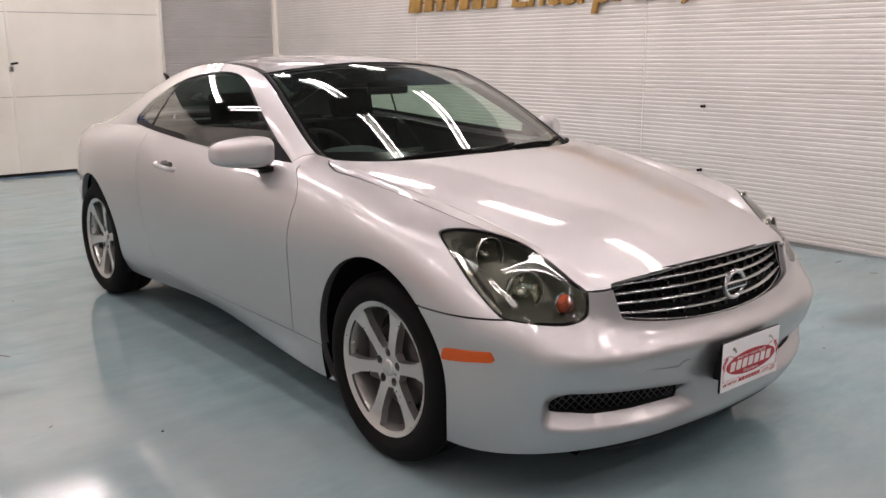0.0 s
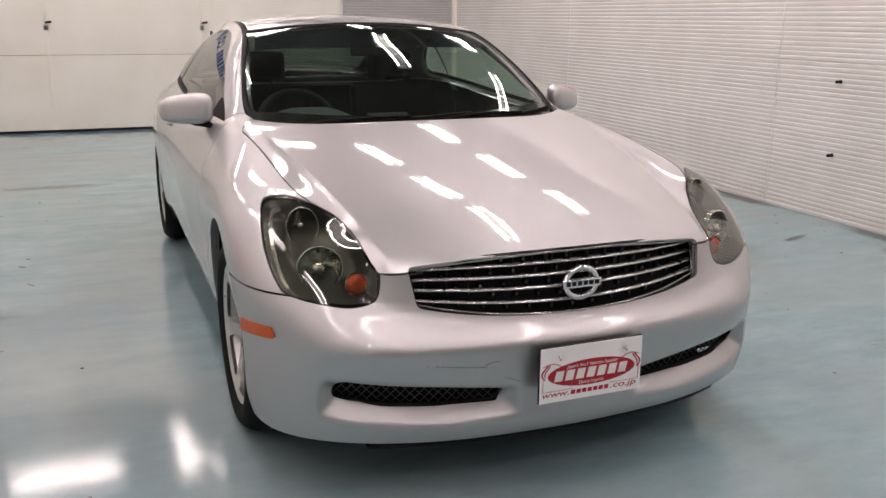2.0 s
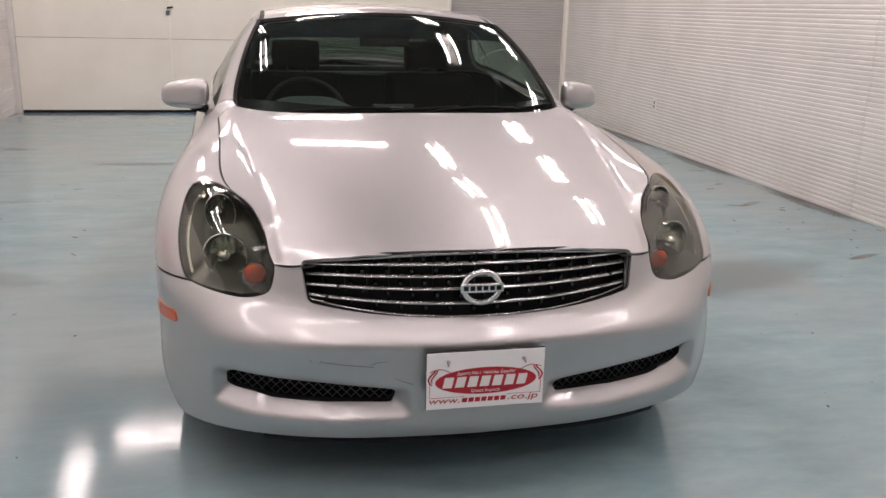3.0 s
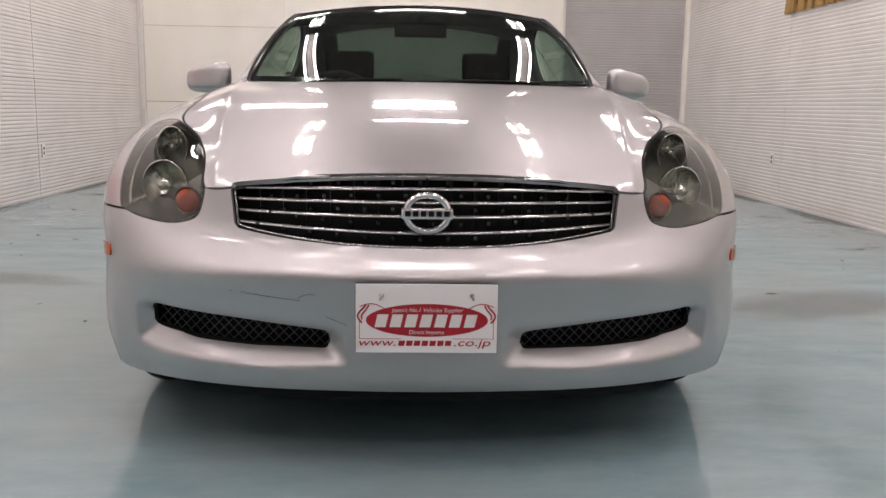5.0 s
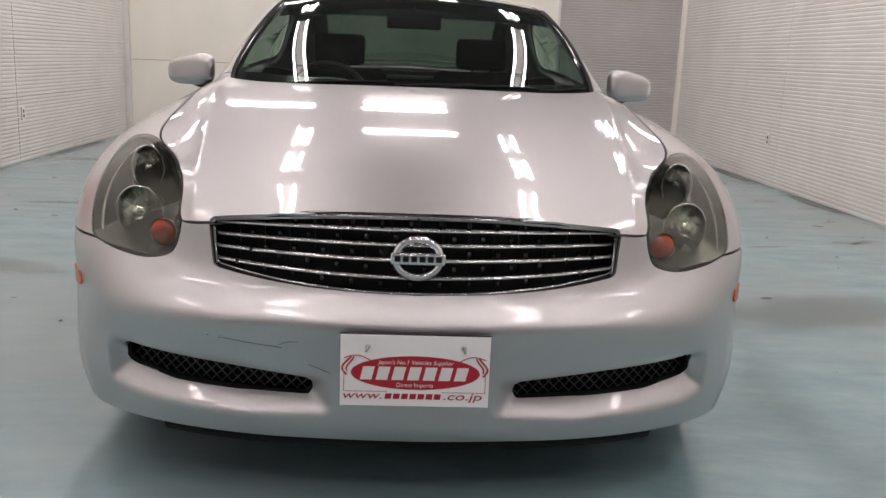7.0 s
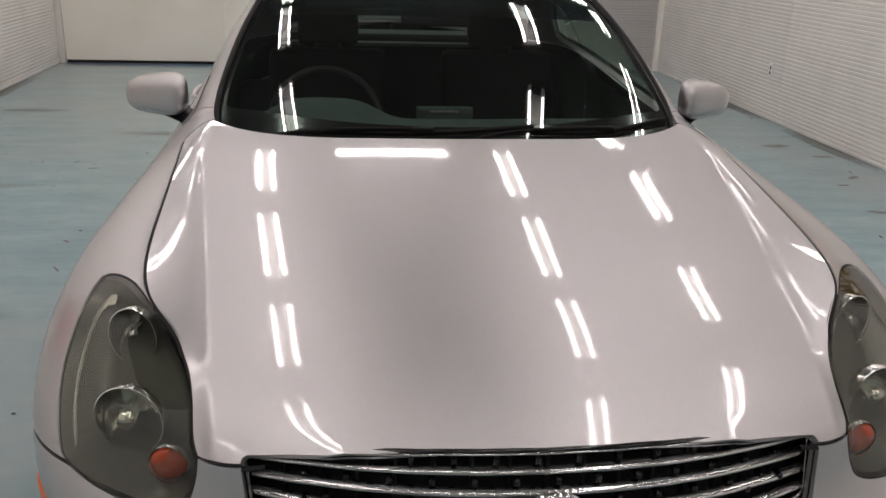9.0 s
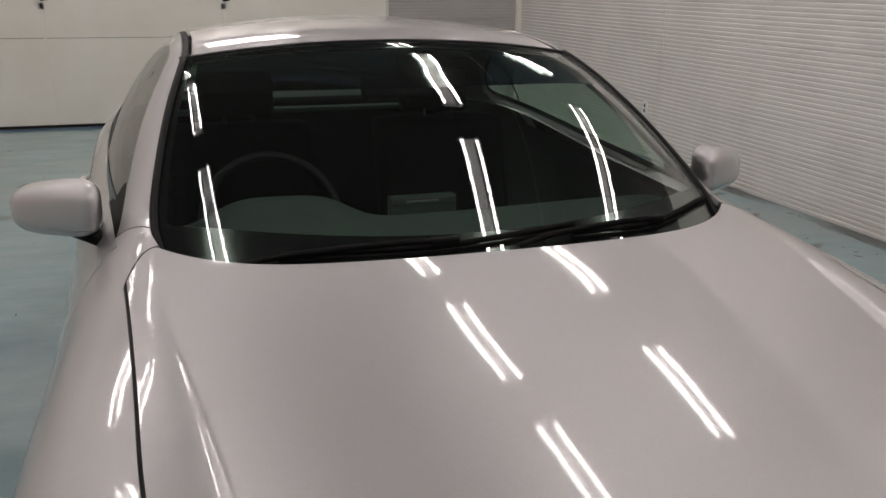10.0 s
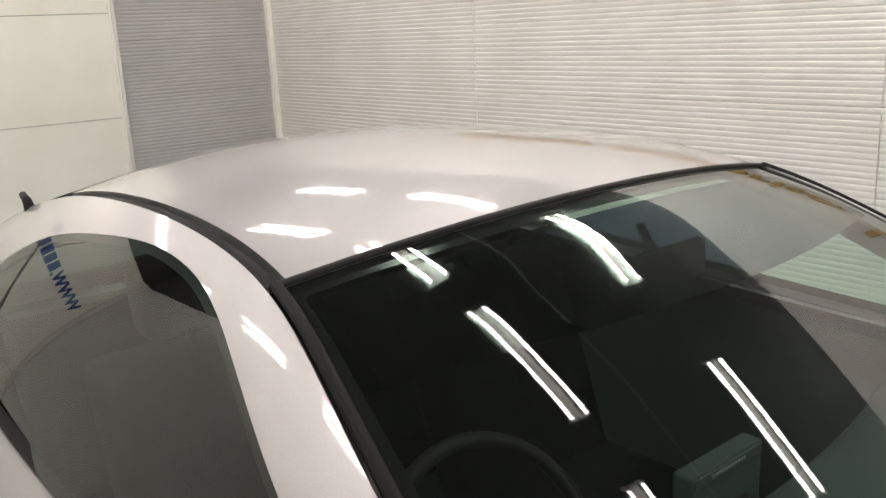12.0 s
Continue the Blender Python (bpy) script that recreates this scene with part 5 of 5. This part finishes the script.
# ---- wipers ----
def glass_z(x, y):
    g = top[:ROOF_ROW].reshape(-1, 3)
    return float(g[np.argmin(np.hypot(g[:, 0] - abs(x), g[:, 1] - y)), 2])


def wiper(path, arm_from):
    w = empty("wiper")
    w.parent = car
    P = catmull([(x, y, glass_z(x, y) + 0.010) for x, y in path], 6)
    part("blade", tube_bm(P, 0.0075, 6), WIPER, w)
    part("rubber", tube_bm(P - np.array((0, 0.006, 0.010)), 0.004, 5), RUBBER, w)
    mid = P[len(P) // 2] + (0, 0, 0.010)
    a = np.array((arm_from[0], arm_from[1], glass_z(*arm_from) + 0.012))
    part("arm", tube_bm(catmull([a, a + (mid - a) * 0.25 + (0, 0, 0.010), a + (mid - a) * 0.7 + (0, 0, 0.008), mid], 5), 0.007, 6), WIPER, w)
    part("clip", box_bm(mid[0] - 0.03, mid[0] + 0.03, mid[1] - 0.01, mid[1] + 0.01, mid[2] - 0.012, mid[2] + 0.006, 0.004), WIPER, w)
    w["label"] = "black wiper lying at the foot of the windscreen"


wiper([(-0.44, 1.275), (-0.1, 1.225), (0.215, 1.265)], (-0.53, 1.27))
wiper([(0.20, 1.235), (0.42, 1.275), (0.645, 1.40)], (0.06, 1.20))

# ---- cabin ----
V = top[ROOF_ROW + 2:BACK_ROW, :-1].copy()
nV, nF = mirror_join(V.reshape(-1, 3), grid_faces(V.shape[0], V.shape[1]))
mesh_object("headliner", nV - normals(nV, nF) * 0.035, nF, TRIM_GREY, car, "pale grey headliner")
# dark padded dashboard following the windscreen's foot
dx = np.linspace(-0.70, 0.70, 40)
dash_sec = [(1.30, 0.925), (1.42, 0.945), (1.55, 0.948), (1.66, 0.935), (1.74, 0.90), (1.77, 0.82), (1.74, 0.70), (1.70, 0.5)]
V = np.array([[(x, y + 0.10 * (x / 0.7) ** 2, z - 0.02 * (x / 0.7) ** 4 + 0.065 * math.exp(-((x + 0.37) / 0.18) ** 4) * math.exp(-((y - 1.69) / 0.09) ** 2)) for y, z in catmull(dash_sec, 4)] for x in dx])
mesh_object("dashboard", V.reshape(-1, 3), grid_faces(V.shape[0], V.shape[1], False), DASH, car, "charcoal vinyl dashboard")
wheel = empty("steering_wheel", (-0.37, 1.90, 0.880))
wheel.parent = car
wheel.rotation_euler = (radians(-28), 0, 0)
part("rim", tube_bm([(0.185 * math.cos(a), 0, 0.185 * math.sin(a)) for a in np.linspace(0, math.tau, 40, endpoint=False)], 0.012, 8, closed=True), BLACK, wheel)
part("hub", box_bm(-0.08, 0.08, -0.03, 0.02, -0.06, 0.05, 0.02), BLACK, wheel)
for a in (0, 180, 270):
    part("spoke", tube_bm([(0.06 * math.cos(radians(a)), 0, 0.06 * math.sin(radians(a))), (0.18 * math.cos(radians(a)), 0, 0.18 * math.sin(radians(a)))], 0.014, 6), BLACK, wheel)


def soft_box(x0, x1, y0, y1, z0, z1, lean=0.0, r=0.05):
    bm = box_bm(x0, x1, y0, y1, z0, z1, r, 4)
    for v in bm.verts:
        v.co.y += lean * (v.co.z - z0)
    return bm


for sx in (-0.37, 0.37):
    seat = empty("front_seat")
    seat.parent = car
    part("cushion", soft_box(sx - 0.25, sx + 0.25, 2.05, 2.58, 0.34, 0.52), CLOTH, seat)
    part("backrest", soft_box(sx - 0.25, sx + 0.25, 2.50, 2.64, 0.46, 1.02, 0.34, 0.06), CLOTH, seat)
    part("headrest", soft_box(sx - 0.13, sx + 0.13, 2.74, 2.84, 1.03, 1.19, 0.2, 0.045), CLOTH, seat)
    for p_ in (-0.05, 0.05):
        part("headrest_post", tube_bm([(sx + p_, 2.70, 0.99), (sx + p_, 2.79, 1.08)], 0.006, 6), BLACK, seat)
rear = empty("rear_seat")
rear.parent = car
part("cushion", soft_box(-0.58, 0.58, 2.95, 3.35, 0.34, 0.50), CLOTH, rear)
part("backrest", soft_box(-0.60, 0.60, 3.25, 3.40, 0.46, 1.0, 0.4, 0.06), CLOTH, rear)
part("parcel_shelf", box_bm(-0.62, 0.62, 3.40, 4.05, 0.955, 0.975, 0.005), DASH, car)
part("cabin_floor", box_bm(-0.74, 0.74, 1.3, 3.4, 0.27, 0.32, 0.01), DASH, car)
part("bulkhead", box_bm(-0.70, 0.70, 1.20, 1.24, 0.25, 0.90, 0.005), BLACK, car)
V, F = cut(SIDE_V, SIDE_F, lambda V: np.minimum(np.minimum(V[:, 1] - 1.30, 3.9 - V[:, 1]), V[:, 2] - 0.30))
IN = V - normals(V, F) * 0.05 - (0, 0, 0.012)
both_sides("door_trim", IN, [f[::-1] for f in F], DASH, car, "charcoal door trim panel")
vm = part("interior_mirror", box_bm(-0.115, 0.115, 1.905, 1.925, 1.20, 1.265, 0.012), BLACK, car)
part("mirror_stalk", tube_bm([(0, 1.92, 1.25), (0, 1.95, 1.30)], 0.008, 6), BLACK, vm)
unit = part("display_unit", box_bm(-0.065, 0.125, 1.800, 1.835, 0.835, 0.945, 0.006), DASH, car, "small dark display unit standing on the dashboard")
part("unit_top", box_bm(-0.060, 0.120, 1.797, 1.799, 0.925, 0.941, 0.0005), STRIP_GREY, unit, "pale strip along the unit's back")
part("unit_bracket", box_bm(-0.02, 0.08, 1.74, 1.80, 0.84, 0.87, 0.006), BLACK, unit)
for k in range(11):
    part("unit_mark", box_bm(-0.020 + k * 0.0085, -0.0145 + k * 0.0085, 1.7955, 1.7965, 0.930, 0.936, 0.0), TRIM_GREY, unit)
for sx in (1, -1):
    V, F = cut(CABV, CABF, lambda V: -inside(PANE, yz(V)) + 0.0)
    V = V - normals(V, F) * 0.028
    F = [list(f)[::-1] for f in F]
    if sx < 0:
        V, F = mirrored(V, F)
    mesh_object("pillar_trim", V, F, TRIM_GREY, car, "pale grey pillar trim")

# stub aerial on the rear wing
aer = part("aerial", tube_bm([(-0.562, 3.20, 1.245), (-0.562, 3.215, 1.272), (-0.562, 3.25, 1.285)], [0.014, 0.011, 0.008], 8), BLACK, car, "short black aerial stub")

# dark scuffs and scratches on the bumper
SCUFF = node_material("scuff_dark", (0.10, 0.10, 0.10), 0.7)
for pts in (((-0.445, 0.452), (-0.40, 0.449), (-0.35, 0.444), (-0.30, 0.437)), ((-0.47, 0.458), (-0.43, 0.455)), ((-0.31, 0.443), (-0.285, 0.452), (-0.262, 0.453)), ((-0.24, 0.398), (-0.205, 0.386), (-0.19, 0.38))):
    P = [(x, sheet_y(-x, z) - 0.0005, z + 0.0015 * math.sin(40 * x)) for x, z in catmull(pts, 6)]
    part("scratch", tube_bm(P, 0.0008, 4), SCUFF, car, "dark scratch in the paint")

# ---- lettering on the walls ----
def gilt_sign():
    """Raised gilt characters on the side wall: the name as plain leaning blocks, the other words lettered."""
    s_ = empty("wall_sign", (EAST, 6.38, 1.815))
    run = 0.0
    for c in ("T", "s", "t", "s", "s", "s", "s"):
        w = {"T": 0.20, "s": 0.135, "t": 0.085}[c]
        bm = box_bm(-0.045, -0.012, -run - w, -run, 0, {"T": 0.30, "s": 0.20, "t": 0.27}[c], 0.012, 2)
        for v in bm.verts:
            v.co.y -= 0.2 * v.co.z
        part("character", bm, GOLD, s_, smooth=False)
        run += w + 0.074
    run += 0.16
    for words, wide in (("Enterprise,", 2.02), ("Ltd.", 0.68)):
        t_ = words_on("characters", words, run, run + wide, 0.0, 0.205, 0.0, GOLD, s_, 0.2, 0.016, 0.012)
        t_.data.transform(Matrix.Translation((-0.029, 0, 0)) @ Euler((0, 0, -math.pi / 2)).to_matrix().to_4x4())
        run += wide + 0.23
    part("fixing_rail", box_bm(-0.012, -0.004, -run + 0.25, -0.05, 0.09, 0.11, 0.001), GOLD, s_)
    return tagged(s_, "raised gilt sign characters fixed to the ribbed wall", "sign")


gilt_sign()


def blue_sign(x0, z0, z1):
    """Dark blue film lettering on the sliding doors; the name in it as plain bars."""
    s_ = empty("wall_lettering", (0, 0, 0))
    y, tall = NORTH - 0.003, (z1 - z0) * 0.5 / 0.73
    words_on("characters", "WWW.", x0, x0 + 0.70, z0, tall, y, BLUE, s_, 0.0, 0.001, 0.042)
    words_on("characters", ".CO.JP", x0 + 1.755, x0 + 2.35, z0, tall, y, BLUE, s_, 0.0, 0.001, 0.042)
    for k in range(7):
        x = x0 + 0.72 + k * 0.1385
        part("character", box_bm(x, x + 0.112, NORTH - 0.004, NORTH - 0.0005, z0, z1, 0.0), BLUE, s_, smooth=False)
    return tagged(s_, "row of dark blue flat sign characters on the sliding doors", "sign")


blue_sign(-3.32, 2.315, 2.515)


def oval_sign(y, z, ry, rz):
    bm = bmesh.new()
    vs_ = [bm.verts.new((WEST + 0.006, y + ry * math.cos(a), z + rz * math.sin(a))) for a in np.linspace(0, math.tau, 48, endpoint=False)]
    f = bm.faces.new(vs_)
    ext = bmesh.ops.extrude_face_region(bm, geom=[f])
    for v in ext["geom"]:
        if isinstance(v, bmesh.types.BMVert):
            v.co.x += 0.02
    bmesh.ops.recalc_face_normals(bm, faces=bm.faces[:])
    return tagged(part("oval_sign", bm, RED, smooth=False), "plain red oval sign board on the ribbed wall", "sign")


oval_sign(2.2, 1.55, 0.75, 0.30)

# ---- stains and litter on the floor ----
def stain_material(name, colour, strength, grain):
    m = bpy.data.materials.new(name)
    m.use_nodes = True
    tr = m.node_tree
    p = tr.nodes["Principled BSDF"]
    p.inputs["Base Color"].default_value = (*colour, 1)
    p.inputs["Roughness"].default_value = 0.35
    c = tr.nodes.new("ShaderNodeTexCoord")
    ln = tr.nodes.new("ShaderNodeVectorMath")
    ln.operation = "LENGTH"
    n = add_node(m, "ShaderNodeTexNoise", Scale=grain, Detail=7.0, Roughness=0.65)
    tr.links.new(c.outputs["Object"], ln.inputs[0])
    tr.links.new(c.outputs["Object"], n.inputs["Vector"])
    fall = add_node(m, "ShaderNodeMapRange")
    fall.inputs[1].default_value, fall.inputs[2].default_value, fall.inputs[3].default_value, fall.inputs[4].default_value = 0.15, 1.0, 0.75, -0.35
    tr.links.new(ln.outputs["Value"], fall.inputs[0])
    add = tr.nodes.new("ShaderNodeMath")
    add.operation = "ADD"
    tr.links.new(fall.outputs[0], add.inputs[0])
    tr.links.new(n.outputs["Fac"], add.inputs[1])
    cut_ = add_node(m, "ShaderNodeMapRange")
    cut_.inputs[1].default_value, cut_.inputs[2].default_value, cut_.inputs[3].default_value, cut_.inputs[4].default_value = 0.62, 1.05, 0.0, strength
    tr.links.new(add.outputs[0], cut_.inputs[0])
    see = tr.nodes.new("ShaderNodeBsdfTransparent")
    mix = tr.nodes.new("ShaderNodeMixShader")
    tr.links.new(cut_.outputs[0], mix.inputs[0])
    tr.links.new(see.outputs[0], mix.inputs[1])
    tr.links.new(p.outputs[0], mix.inputs[2])
    tr.links.new(mix.outputs[0], tr.nodes["Material Output"].inputs[0])
    return m


GRIME = stain_material("floor_grime", (0.12, 0.125, 0.115), 0.55, 5.0)
SMEAR = stain_material("floor_smear", (0.16, 0.165, 0.16), 0.28, 2.5)
CHIP = node_material("bare_concrete", (0.20, 0.205, 0.20), 0.7)


def stain(x, y, rx, ry, turn, m, label):
    bm = bmesh.new()
    bm.faces.new([bm.verts.new((math.cos(a), math.sin(a), 0)) for a in np.linspace(0, math.tau, 32, endpoint=False)])
    o = part("floor_stain", bm, m, smooth=False)
    o.matrix_world = Matrix.LocRotScale((x, y, 0.0006 + 0.0002 * random.random()), Euler((0, 0, radians(turn))), (rx, ry, 1))
    return tagged(o, label, "stain", group="floor stains")


for y, ry in ((-2.5, 1.2), (-0.2, 1.1), (1.7, 1.2), (3.6, 1.1), (5.3, 1.2), (7.2, 1.4)):
    stain(EAST - 0.05, y, 0.16, ry, 0, GRIME, "dark grime along the foot of the wall")
for y in (5.0, 7.5):
    stain(WEST + 0.05, y, 0.12, 1.6, 0, GRIME, "dark grime along the foot of the wall")
for x, y, rx, ry, turn in ((3.05, 3.65, 0.22, 0.06, 30), (2.9, 3.6, 0.14, 0.05, -20), (3.1, 5.36, 0.20, 0.10, 10), (3.3, 5.0, 0.14, 0.07, 0), (3.2, 1.65, 0.3, 0.08, 60), (2.95, 2.2, 0.25, 0.05, 20), (2.3, 3.4, 0.28, 0.03, 10), (3.2, 4.4, 0.12, 0.05, 40)):
    stain(x, y, rx, ry, turn, GRIME, "dark worn patch in the floor paint")
for x, y, rx, ry, turn in ((-1.6, 5.7, 0.75, 0.16, 0), (-2.4, 4.2, 0.5, 0.10, 8), (1.9, 1.9, 1.1, 0.5, 20), (-2.2, 2.4, 0.9, 0.3, -10), (2.4, 6.4, 0.8, 0.3, 5), (-2.9, 6.6, 0.5, 0.15, 0), (2.2, 0.4, 0.7, 0.35, -15)):
    stain(x, y, rx, ry, turn, SMEAR, "faint grey smear on the floor paint")
ring_ = part("floor_mark", tube_bm([(0.13 * math.cos(a), 0.13 * math.sin(a) + 0.01 * math.sin(3 * a), 0) for a in np.linspace(0, math.tau, 40, endpoint=False)], 0.004, 4, closed=True), CHIP)
ring_.location, ring_.scale = (3.25, 2.75, 0.0), (1, 1, 0.15)
tagged(ring_, "thin dark ring stain on the floor", "mark")
rng = random.Random(7)
bm = bmesh.new()
for k in range(330):
    x, y = rng.uniform(1.3, 3.45), rng.uniform(-1.0, 8.5)
    if k % 3 == 0:
        x = rng.uniform(-3.3, -1.3)
    if k % 3 == 1:
        x = 3.5 - abs(rng.gauss(0, 0.25))
    r = rng.uniform(0.002, 0.008)
    a0, l_ = rng.uniform(0, math.tau), rng.choice((1, 1, 1.6, 4, 7))
    vs2 = []
    for j in range(6):
        a = math.tau * j / 6
        px, py = r * l_ * math.cos(a), r * math.sin(a) * rng.uniform(0.6, 1.2)
        vs2.append((x + px * math.cos(a0) - py * math.sin(a0), y + px * math.sin(a0) + py * math.cos(a0)))
    lo_ = [bm.verts.new((*p, 0.0)) for p in vs2]
    hi_ = [bm.verts.new((x + (p[0] - x) * 0.6, y + (p[1] - y) * 0.6, r * 0.5)) for p in vs2]
    for j in range(6):
        bm.faces.new((lo_[j], lo_[(j + 1) % 6], hi_[(j + 1) % 6], hi_[j]))
    bm.faces.new(hi_)
tagged(part("floor_litter", bm, SCUFF, smooth=False), "dark grit and paint flakes scattered on the floor", "litter", kind="stuff")
